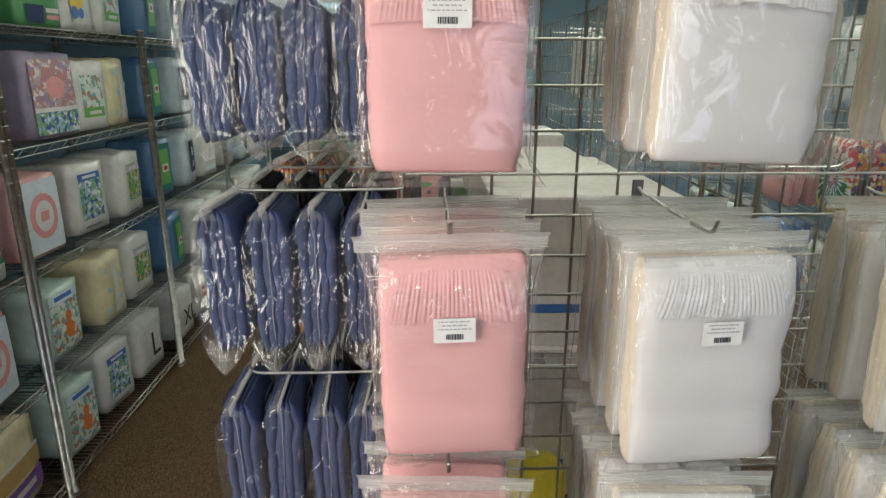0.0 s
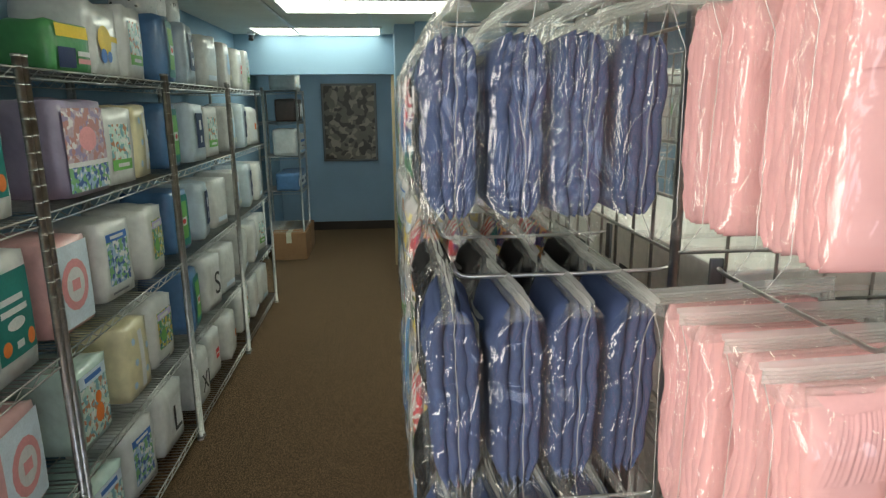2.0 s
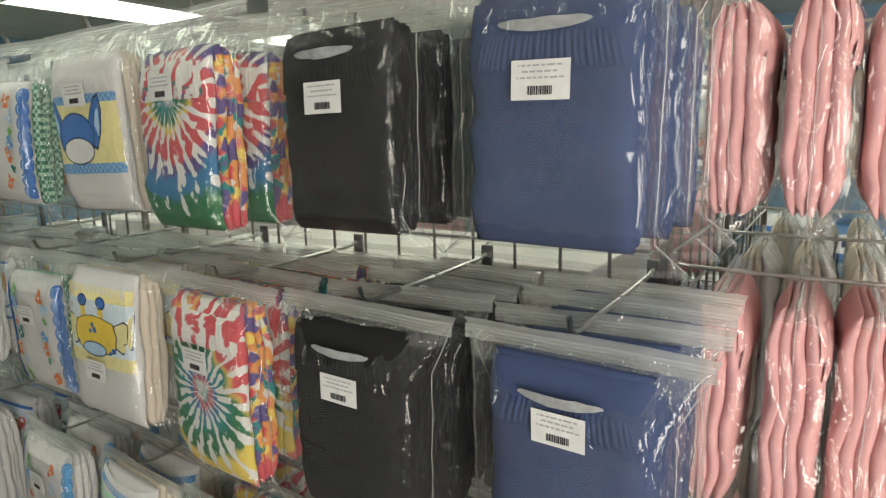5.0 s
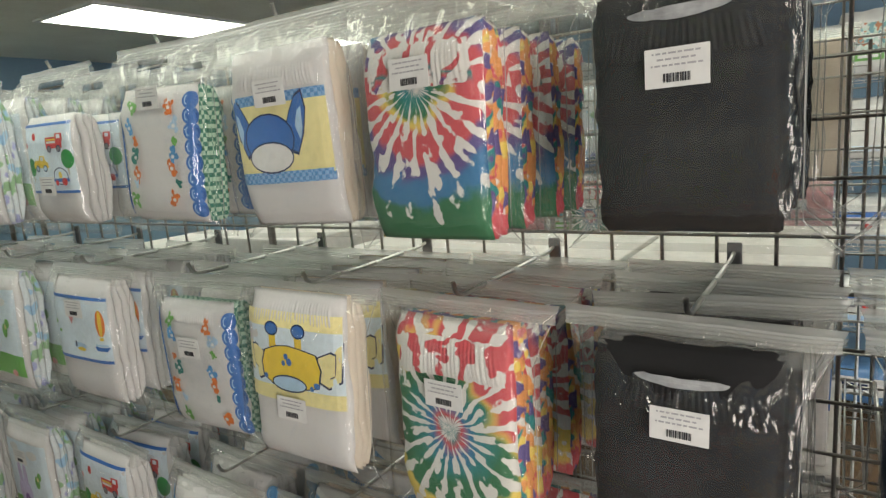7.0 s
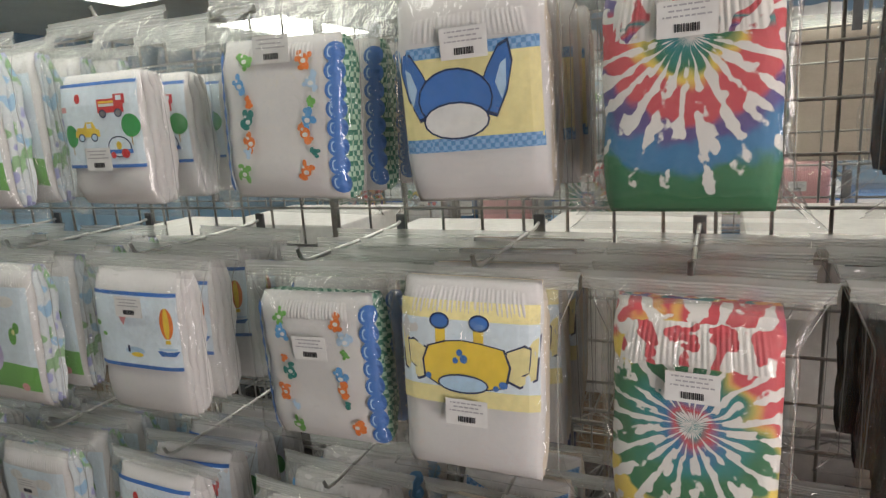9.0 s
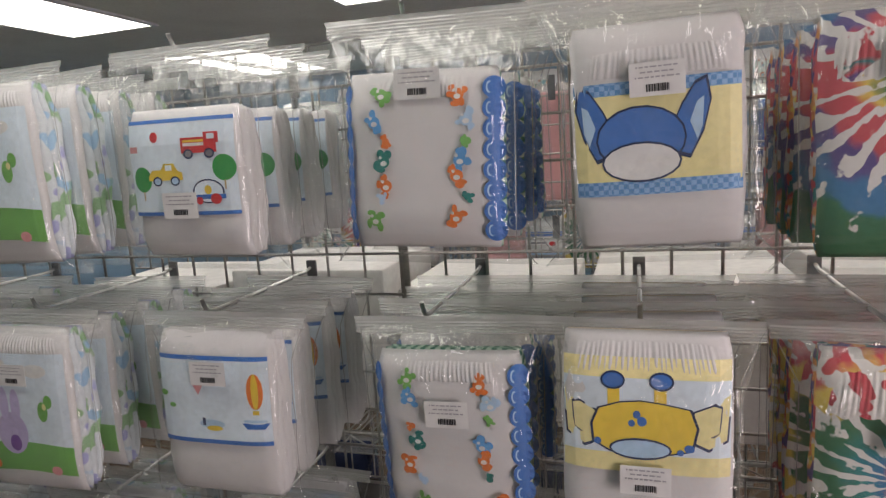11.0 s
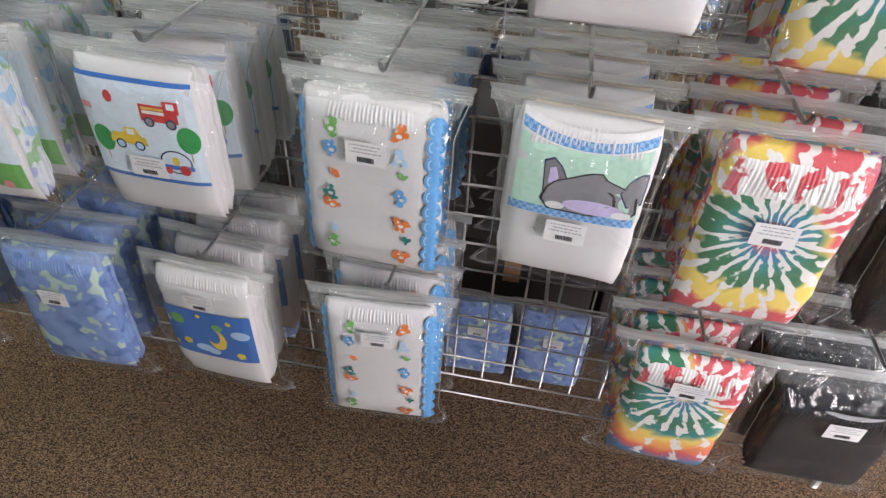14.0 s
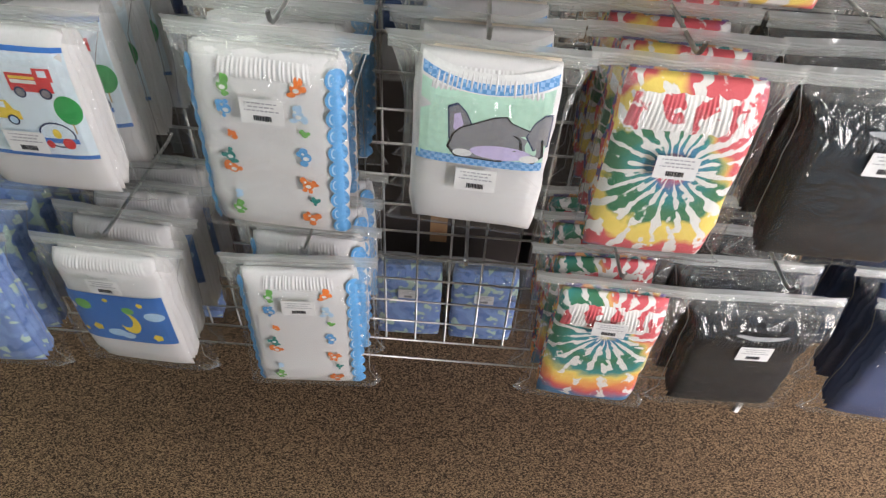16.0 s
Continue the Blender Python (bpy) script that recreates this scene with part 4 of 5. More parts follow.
def pad_layer(bm, xc, th, w, ztop, zbot, seed, mi=0, wav=0.003, nu=11, nv=17, flat=4.0, bundle=0.0, folds=()):
    """One soft folded layer, thickness along x, as a pillow with slack folds."""
    grid = []
    for side in (-1, 1):
        g = []
        for i in range(nu):
            u = -1 + 2 * i / (nu - 1)
            u = math.copysign(1 - (1 - abs(u)) ** 1.5, u)
            col = []
            for k in range(nv):
                v = -1 + 2 * k / (nv - 1)
                v = math.copysign(1 - (1 - abs(v)) ** 1.5, v)
                t = math.sqrt(max(0, 1 - abs(u) ** flat)) * math.sqrt(max(0, 1 - abs(v) ** 9))
                z = (ztop + zbot) / 2 + v * (ztop - zbot) / 2
                ny = noise.noise(Vector((u * 1.3, v * 3.1, seed * 7.7)))
                x = (xc + side * th / 2 * t) * (1 - 0.42 * abs(v) ** 6) + wav * ny * abs(u) + 0.007 * abs(u) ** 3 * noise.noise(Vector((v * 3.0, math.copysign(1, u), bundle * 4.1)))
                y = u * w / 2 * (1 - 0.05 * abs(v) ** 6) + 0.003 * noise.noise(Vector((v * 4, u * 2, seed * 3.3 + 5)))
                if nv > 20:
                    x += 0.0018 * abs(u) ** 4 * noise.noise(Vector((v * 13, u, seed * 2.7 + 1)))
                    y += 0.0022 * abs(u) ** 6 * noise.noise(Vector((v * 17, u, seed * 1.9 + 8)))
                if side == -1:
                    x += sum(0.0045 * math.exp(-((v - q - 0.03 * ny) / 0.07) ** 2) for q in folds)
                edge = i in (0, nu - 1) or k in (0, nv - 1)
                if side == 1 and edge:
                    col.append(grid[0][i][k])
                else:
                    col.append(bm.verts.new((x, y, z)))
            g.append(col)
        grid.append(g)
    for s, g in enumerate(grid):
        for i in range(nu - 1):
            for k in range(nv - 1):
                q = [g[i][k], g[i + 1][k], g[i + 1][k + 1], g[i][k + 1]]
                f = bm.faces.new(q if s == 0 else q[::-1])
                f.material_index, f.smooth = mi, True
    return bm


def front_x(w=W, ztop=-0.02, zbot=-0.30, xf=-0.0208, th=0.029):
    """The x of the front layer's face at width y and height z."""
    def f(y, z):
        u = max(-1, min(1, 2 * y / w))
        v = max(-1, min(1, (z - (ztop + zbot) / 2) / ((ztop - zbot) / 2)))
        k = 1 - 0.42 * abs(v) ** 6
        return xf * k - k * th / 2 * math.sqrt(max(0, 1 - abs(u) ** 4)) * math.sqrt(max(0, 1 - abs(v) ** 9)) - 0.0020
    return f


def bag_film(ztop, zbot, w, bw, seed):
    """Front and sides of the clear bag, gathered to the zip above and a seam below."""
    bm = bmesh.new()
    nu, nv = 43, 27
    vs = []
    for i in range(nu):
        u = -1 + 2 * i / (nu - 1)
        col = []
        for k in range(nv):
            v = k / (nv - 1)
            z = (zbot - 0.022) + v * (0.0 - (zbot - 0.022))
            # fullness: none at the seams, full along the pad
            full = min(1.0, (z - zbot + 0.022) / 0.045) * min(1.0, max(0.0, (0.0 - z) / 0.062))
            full = full ** 0.6 if full > 0 else 0
            a = abs(u)
            half = bw / 2 * (1 - full) + (w / 2 + 0.009) * full + 0.004 * noise.noise(Vector((v * 5, seed, 1)))
            xf, xb = 0.003 - 0.0455 * full, 0.003 + 0.036 * full
            if a <= 0.72:
                x, y = xf, u / 0.72 * half
            else:
                q = (a - 0.72) / 0.28
                x, y = xf + (xb - xf) * q, math.copysign(half + 0.003 * full * math.sin(q * 3.14), u)
            x += 0.003 * noise.noise(Vector((u * 4, v * 7, seed * 5.1))) * (1.5 - full)
            x += 0.004 * abs(noise.noise(Vector((u * 8 / (0.5 + v), v * 3, seed * 1.7 + 9)))) * (1 - full)
            pull = math.exp(-((z + 0.052) / 0.030) ** 2) * max(0.0, 1 - (a / 0.72) ** 4)
            x += pull * 0.0022 * math.sin(u * 21 + 4 * noise.noise(Vector((u * 3, z * 20, seed + 3))))
            y += 0.0035 * noise.noise(Vector((u * 5, v * 9, seed * 2.1 + 4))) * (1 if a > 0.72 else 0.3)
            col.append(bm.verts.new((x, y, z)))
        vs.append(col)
    for i in range(nu - 1):
        for k in range(nv - 1):
            f = bm.faces.new((vs[i][k], vs[i][k + 1], vs[i + 1][k + 1], vs[i + 1][k]))
            f.smooth, f.material_index = True, 1 if k == 0 or k >= nv - 3 else 2 if 8 <= i <= nu - 10 and k < nv - 8 else 0
    return bm


def header_film(bw, top, seed):
    bm = bmesh.new()
    nu, nv = 9, 4
    vs = []
    for i in range(nu):
        u = -1 + 2 * i / (nu - 1)
        vs.append([bm.verts.new((0.004 + 0.006 * noise.noise(Vector((u * 2.2, k * 0.5, seed))), u * bw / 2 * (1 + 0.01 * k), top * k / (nv - 1))) for k in range(nv)])
    for i in range(nu - 1):
        for k in range(nv - 1):
            bm.faces.new((vs[i][k], vs[i][k + 1], vs[i + 1][k + 1], vs[i + 1][k])).smooth = True
    return bm


def sticker(e, f, cy, cz):
    x = f(cy, cz) - 0.0070
    lab = part("label", box(bmesh.new(), (x, cy - 0.0275, cz - 0.017), (x + 0.0006, cy + 0.0275, cz + 0.017)), M_LABEL, e, "white printed price sticker")
    bm = bmesh.new()
    rw = random.Random(8)
    for i, (a, b) in enumerate(((-0.020, 0.021), (-0.016, 0.017), (-0.022, 0.022))):
        y = a
        while y < b:
            n = rw.uniform(0.003, 0.008)
            box(bm, (x - 0.0006, cy + y, cz + 0.0115 - i * 0.0052), (x - 0.0001, cy + min(y + n, b), cz + 0.0131 - i * 0.0052))
            y += n + 0.0016
    tagged(part("text_block", bm, M_INKG, lab), kind="stuff")
    bm = bmesh.new()
    r = random.Random(3)
    y = -0.0115
    while y < 0.0115:
        w = r.choice((0.0006, 0.0009, 0.0014))
        box(bm, (x - 0.0006, cy + y, cz - 0.0125), (x - 0.0001, cy + y + w, cz - 0.0050))
        y += w + r.choice((0.0007, 0.0011))
    tagged(part("barcode", bm, M_INK, lab), kind="stuff")


BAGS = {}


def patch(bm, f, pts, lift):
    """A flat printed shape with the given rim, filled from its middle."""
    cy, cz = sum(p[0] for p in pts) / len(pts), sum(p[1] for p in pts) / len(pts)
    ring = lambda q: [bm.verts.new((cy + (y - cy) * q, f(cy + (y - cy) * q, cz + (z - cz) * q) - lift, cz + (z - cz) * q)) for y, z in pts]
    c, a, b, n = bm.verts.new((cy, f(cy, cz) - lift, cz)), ring(0.5), ring(1.0), len(pts)
    for k in range(n):
        bm.faces.new((c, a[k], a[(k + 1) % n]))
        bm.faces.new((a[k], b[k], b[(k + 1) % n], a[(k + 1) % n]))


def decal(e, f, shapes, mats):
    """Prints on the pad front; the surface looks to -x, so pictures are laid out in y and z. A group is one part."""
    for i, (s, c, *q) in enumerate(shapes):
        bm = bmesh.new()
        group = q[0] if s == "m" else [(s, *q)]
        for k, (s2, *q2) in enumerate(group):
            lift = 0.0003 + 0.00007 * i + 0.000012 * k
            if s2 == "o":
                blob(bm, f, q2[0], q2[1], q2[2], q2[3], 0, 18, lift, q2[4] if len(q2) > 4 else 0)
            elif s2 == "c":
                blob(bm, f, q2[0], q2[1], q2[2], q2[2], 0, q2[3], lift)
            elif s2 == "p":
                patch(bm, f, q2[0], lift)
            else:
                panel(bm, f, q2[0], q2[1], q2[2], q2[3], 0, lift, 14, 4, q2[4] if len(q2) > 4 else 0.0)
        for v in bm.verts:      # laid out as (y, x, z)
            v.co = Vector((v.co.y, v.co.x, v.co.z))
        part("border" if s == "m" and len(group) > 6 else "print", bm, mats.get(c) or P[c], e)


def laid(w, zt, zb, shapes):
    """Prints given as fractions of the pad: across from its middle, rightwards as seen, and down from its top."""
    h = zt - zb
    out = []
    for s, c, *q in shapes:
        if s == "o":
            out.append((s, c, -q[0] * w, zt - q[1] * h, q[2] * w, q[3] * h, *q[4:]))
        elif s == "c":
            out.append((s, c, -q[0] * w, zt - q[1] * h, q[2] * w, q[3]))
        elif s == "p":
            out.append((s, c, [(-u * w, zt - v * h) for u, v in q[0]]))
        else:
            out.append((s, c, -q[2] * w, zt - q[3] * h, -q[0] * w, zt - q[1] * h, *[k * h for k in q[4:]]))
    return out


def ringed(c, u, v, ru, rv, rim="navy", k=0.012):
    """An oval with a dark printed outline."""
    return [("o", rim, u, v, ru + k, rv + k * 0.8), ("o", c, u, v, ru, rv)]


def edged(c, pts, rim="navy", k=1.12):
    cu, cv = sum(p[0] for p in pts) / len(pts), sum(p[1] for p in pts) / len(pts)
    return [("p", rim, [(cu + (u - cu) * k, cv + (v - cv) * k) for u, v in pts]), ("p", c, pts)]


def flap_sheet(w, z0, z1, f, seed):
    """The folded-over waist: a thin sheet on the pad front with a loose, uneven lower edge."""
    bm = bmesh.new()
    rows = []
    for k in range(9):
        q = k / 8
        row = []
        for i in range(41):
            u = -1 + i / 20
            z = z0 + (z1 - z0) * q + q * 0.004 * noise.noise(Vector((u * 4, seed, 1))) + q * 0.004 * u * u
            lift = (0.0005 + 0.0028 * q ** 0.7) * min(1.0, (1 - abs(u)) * 12) + 0.0012 * q * noise.noise(Vector((u * 11, q * 2, seed)))
            row.append(bm.verts.new((f(u * w / 2, z) + 0.0012 - lift if k < 8 else f(u * w / 2, z) + 0.0035, u * w / 2, z)))
        rows.append(row)
    for a, b in zip(rows, rows[1:]):
        for i in range(40):
            bm.faces.new((a[i], a[i + 1], b[i + 1], b[i])).smooth = True
    return bm


def waistband(w, zc, half, f, seed, fan=0.0, n=104):
    """Elastic gathers across the pad: a strip of fine upright ruffles."""
    bm = bmesh.new()
    cols = []
    for i in range(n + 1):
        u = -1 + 2 * i / n
        ph = u * w / 2 / 0.0058 * math.tau * (1 + 0.10 * noise.noise(Vector((u * 3, seed, 0)))) + 2.2 * noise.noise(Vector((u * 9, seed, 4)))
        col = []
        for k in range(7):
            v = -1 + 2 * k / 6
            env = math.sqrt(max(0.0, 1 - v * v)) * min(1.0, (1 - abs(u)) * 9)
            y = u * w / 2 * (1 + fan * v)
            z = zc - v * half * (1 + 0.16 * noise.noise(Vector((u * 7, seed, v)))) - fan * 0.05 * u * u
            x = f(y, z) + 0.0016 - env * (0.0018 + 0.0016 * math.sin(ph) * (0.6 + 0.6 * noise.noise(Vector((u * 14, v, seed + 2)))))
            col.append(bm.verts.new((x, y, z)))
        cols.append(col)
    for a, b in zip(cols, cols[1:]):
        for k in range(6):
            bm.faces.new((a[k], b[k], b[k + 1], a[k + 1])).smooth = True
    return bm


def scallops(side, n, z0, z1, w, c="blue"):
    """A wavy printed border down both edges of the pad, wide on one of them, with a paler squiggle in it."""
    step = abs(z1 - z0) / n
    zs = [z0 + (z1 - z0) * (i + 0.5) / n for i in range(n)]
    out = []
    for s2, wide in ((side, 1.0), (-side, 0.45)):
        out.append(("m", c, [("r", s2 * (w / 2 - 0.006 * wide), z1, s2 * (w / 2 - 0.001), z0)] + [("o", s2 * (w / 2 - 0.006 * wide), z, 0.0125 * wide, step * 0.55) for z in zs]))
    out.append(("m", "sky", [("o", side * (w / 2 - 0.011), z, 0.0035, step * 0.30) for z in zs]))
    out.append(("m", c, [("o", side * (w / 2 - 0.0095), z, 0.0032, step * 0.24) for z in zs]))
    return out


def small_marks(w, z0, z1, seed, cols=("orange", "sky", "leaf", "azure", "orange", "teal"), n=7):
    """Little plain clusters of ovals down both sides of the pad."""
    r = random.Random(seed)
    out = []
    for side in (-1, 1):
        for i in range(n):
            y = side * r.uniform(0.040, 0.058)
            z = z0 + (z1 - z0) * (i + 0.2 + r.random() * 0.5) / n
            k = 0.50 if i % 3 == 2 else 0.85
            group = [("o", y, z, 0.0090 * k, 0.0085 * k)]
            for q in range(5):
                a = r.random() * math.tau
                group.append(("o", y + 0.011 * k * math.cos(a), z + 0.012 * k * math.sin(a), r.uniform(0.003, 0.007) * k, r.uniform(0.003, 0.007) * k))
            out.append(("m", cols[(i + (side > 0) * 2) % len(cols)], group))
            if k > 0.8:
                out.append(("m", "white", [("o", y, z - 0.002, 0.004, 0.003), ("o", y + 0.004, z + 0.005, 0.002, 0.002)]))
    return out


# kind: front material, layer material, label, pad top, pad bottom, width, sticker height, prints
def kinds():
    k = {}
    for key, col, zt, zb, w, zs in (("blue_s", "blue", -0.042, -0.272, 0.164, -0.120), ("blue", "blue", -0.010, -0.272, 0.172, -0.070), ("blue_l", "blue", -0.010, -0.272, 0.190, -0.075),
                                    ("black_s", "black", -0.046, -0.273, 0.164, -0.124), ("black", "black", -0.012, -0.272, 0.180, -0.088), ("black_l", "black", -0.020, -0.274, 0.192, -0.092),
                                    ("pink_s", "pink", -0.012, -0.275, 0.188, -0.090), ("pink", "pink", -0.012, -0.312, 0.198, -0.108), ("white_s", "white", -0.005, -0.264, 0.200, -0.062), ("white", "white", -0.016, -0.332, 0.214, -0.115)):
        word = {"blue": "slate blue", "black": "black", "pink": "pink", "white": "plain white"}[col]
        size = {"s": " short", "l": " wide"}.get(key[-1] if "_" in key else "", "")
        k[key] = (col, "cream" if col == "white" else col, word + size + " folded diapers in a clear zip bag", zt, zb, w, zs, [])
    k["tie_a"] = ("tie_a", "tie_c", "tie-dye fan print folded diapers in a clear zip bag", -0.045, -0.286, 0.168, -0.098, [])
    k["tie_b"] = ("tie_b", "tie_c", "tie-dye spiral print folded diapers in a clear zip bag", -0.014, -0.285, 0.174, -0.102, [])
    k["tie_d"] = ("tie_d", "tie_c", "yellow-edged tie-dye spiral print folded diapers in a clear bag", -0.006, -0.287, 0.176, -0.121, [])
    k["tie_e"] = ("tie_e", "tie_c", "green tie-dye print folded diapers with orange hem, bagged", -0.004, -0.300, 0.178, -0.064, [])
    w, zt, zb = 0.176, -0.032, -0.274
    ear = [(-.45, .27), (-.39, .29), (-.32, .37), (-.25, .48), (-.28, .56), (-.36, .58), (-.43, .48), (-.47, .36)]
    k["dog"] = ("white", "cream", "white diapers with plain blue pointed print, bagged", zt, zb, w, -0.093, laid(w, zt, zb, [
        ("r", "lemon", -.485, .29, .47, .70), ("r", "band", -.485, .25, .47, .305), ("r", "band", -.485, .68, .475, .745)]
        + edged("blue", ear) + edged("blue", [(-u - 0.18, v) for u, v in ear]) + ringed("blue", -.10, .50, .25, .135)
        + [("p", "sky", [(-.44, .34), (-.40, .36), (-.36, .44), (-.40, .52), (-.43, .46)]), ("p", "sky", [(.26, .34), (.22, .36), (.18, .44), (.22, .52), (.25, .46)])]
        + ringed("white", -.10, .600, .22, .080)))
    w, zt, zb = 0.186, 0.0, -0.259
    k["giraffe"] = ("white", "cream", "white diapers with plain yellow eared print, bagged", zt, zb, w, -0.166, laid(w, zt + 0.013, zb + 0.013, [
        ("r", "lemon", -.485, .15, .485, .24), ("r", "pale", -.485, .24, .485, .58), ("r", "lemon", -.485, .58, .485, .665)]
        + edged("lemon", [(-.48, .30), (-.38, .36), (-.28, .40), (-.26, .52), (-.36, .55), (-.46, .50)]) + edged("lemon", [(.48, .30), (.38, .35), (.28, .38), (.24, .50), (.36, .54), (.46, .50)])
        + [("r", "yellow", -.22, .27, -.15, .38), ("r", "yellow", .05, .27, .12, .38)] + ringed("blue", -.19, .25, .06, .032) + ringed("blue", .09, .25, .06, .032)
        + edged("yellow", [(-.27, .38), (-.15, .35), (-.03, .34), (.10, .35), (.25, .37), (.29, .45), (.26, .55), (.14, .57), (-.03, .58), (-.20, .57), (-.30, .53), (-.31, .45)], "navy", 1.05)
        + [("o", "blue", -.05, .40, .022, .018), ("o", "blue", -.02, .43, .028, .022), ("o", "blue", -.08, .44, .02, .016), ("o", "blue", -.28, .53, .022, .016), ("o", "blue", .25, .54, .03, .018), ("o", "blue", .20, .56, .02, .014)]
        + ringed("sky", -.03, .555, .17, .040)))
    w, zt, zb = 0.182, 0.0, -0.262
    k["raccoon"] = ("white", "cream", "white diapers with plain grey eared print, bagged", zt, zb, w, -0.166, laid(w, zt + 0.024, zb + 0.024, [
        ("r", "mint", -.44, .18, .46, .62), ("r", "white", -.45, .10, .47, .20, .06), ("r", "band", -.44, .135, .47, .185, .07), ("r", "band", -.46, .60, .46, .65)]
        + edged("grey", [(-.24, .34), (-.18, .32), (-.12, .36), (-.06, .44), (-.12, .52), (-.22, .50)]) + edged("grey", [(.47, .34), (.42, .34), (.36, .38), (.32, .45), (.38, .52), (.47, .50)])
        + [("p", "lilac", [(-.20, .37), (-.16, .36), (-.13, .42), (-.16, .47), (-.20, .45)])]
        + edged("grey", [(-.14, .44), (-.04, .41), (.08, .37), (.16, .36), (.20, .39), (.32, .42), (.42, .47), (.44, .56), (.38, .60), (.12, .605), (-.16, .60), (-.22, .55), (-.19, .48)], "black", 1.06)
        + [("o", "lilac", .15, .56, .22, .04), ("o", "white", -.12, .58, .07, .022), ("o", "white", .36, .58, .07, .022)]))
    for key, zt, zb, w, zs, n in (("safari_s", -0.060, -0.268, 0.186, -0.078, 8), ("safari", -0.030, -0.256, 0.190, -0.103, 8), ("safari_l", -0.012, -0.293, 0.194, -0.084, 10), ("safari_m", -0.004, -0.316, 0.194, -0.070, 10)):
        size = {"s": "short ", "l": "long ", "m": "narrow "}.get(key[-1] if "_" in key else "", "")
        k[key] = ("white", "white" if key in ("safari_l", "safari_m") else "ging", size + "white diapers with small prints and blue scalloped edge, bagged", zt, zb, w, zs, scallops(-1, n, zt - .014, zb + .010, w, "azure" if key in ("safari_l", "safari_m") else "blue") + small_marks(w, zt - .022, zb + .020, len(key) + n))
    for key, zt, zb, w, zs in (("cars_s", -0.075, -0.276, 0.180, -0.203), ("cars", -0.008, -0.266, 0.184, -0.162)):
        truck = [("r", "red", .04, .20, .34, .30), ("r", "red", .24, .17, .36, .24), ("r", "white", .06, .235, .24, .255), ("r", "yellow", .06, .215, .24, .23), ("r", "pale", .27, .18, .33, .215)] + ringed("grey", .10, .305, .03, .022) + ringed("grey", .28, .305, .03, .022)
        car = [("p", "yellow", [(-.28, .44), (-.24, .40), (-.16, .40), (-.13, .36), (-.04, .36), (-.01, .41), (.03, .42), (.03, .47), (-.28, .47)]), ("r", "pale", -.12, .37, -.06, .405)] + ringed("sky", -.20, .475, .03, .022) + ringed("sky", -.04, .475, .03, .022)
        k[key] = ("white", "white", ("short " if key == "cars_s" else "") + "white diapers with pale blue toy-print band, bagged", zt, zb, w, zs, laid(w, zt, zb, [
            ("r", "pale", -.47, .09, .47, .68), ("r", "blue", -.47, .07, .47, .095), ("r", "blue", -.47, .68, .47, .705), ("o", "green", -.35, .46, .09, .085), ("o", "green", .38, .40, .09, .085), ("r", "gold", -.355, .54, -.345, .60), ("r", "gold", .375, .48, .385, .54),
            ("o", "red", -.20, .185, .035, .035), ("r", "rose", -.46, .24, -.37, .28)] + truck + car
            + ringed("pale", .24, .55, .12, .07) + [("r", "blue", .10, .57, .38, .60), ("o", "red", .30, .60, .045, .035), ("o", "red", .16, .61, .03, .025), ("o", "yellow", .24, .54, .03, .03)]))
    w, zt, zb = 0.182, -0.012, -0.258
    k["balloon"] = ("white", "white", "white diapers with pale blue balloon-print band, bagged", zt, zb, w, -0.067, laid(w, zt, zb, [
        ("r", "pale", -.47, .15, .47, .63), ("r", "blue", -.47, .13, .47, .155), ("r", "blue", -.47, .625, .47, .65), ("o", "orange", .36, .33, .065, .105), ("o", "yellow", .36, .33, .028, .105), ("r", "yellow", .335, .44, .385, .465),
        ("p", "rose", [(-.18, .28), (-.06, .28), (-.12, .36)]), ("r", "grey", -.10, .24, -.085, .30), ("o", "sky", -.02, .53, .11, .026), ("o", "yellow", .0, .555, .07, .016), ("r", "navy", -.10, .495, -.075, .54), ("p", "blue", [(.24, .515), (.46, .515), (.42, .55), (.28, .55)]), ("r", "sky", .26, .495, .44, .51),
        ("o", "leaf", -.44, .36, .04, .018), ("o", "leaf", -.36, .43, .03, .014)]))
    w, zt, zb = 0.186, -0.015, -0.285
    k["bunny"] = ("white", "bear", "white diapers with green meadow and lilac print, bagged", zt, zb, w, -0.085, laid(w, zt, zb, [
        ("r", "pale", -.47, .14, .47, .80), ("o", "white", .2, .24, .12, .04), ("o", "white", -.2, .2, .1, .035), ("r", "leaf", -.47, .70, .47, .88, -.03), ("o", "lilac", -.1, .62, .16, .13), ("o", "lilac", -.16, .44, .05, .1), ("o", "lilac", -.04, .45, .05, .1), ("o", "purple", -.08, .68, .06, .05),
        ("o", "leaf", .24, .48, .05, .06), ("o", "leaf", .3, .42, .04, .04), ("o", "lemon", .26, .45, .02, .02), ("o", "orange", -.32, .82, .04, .03), ("o", "rose", .3, .84, .05, .03)]))
    w, zt, zb = 0.182, -0.002, -0.298
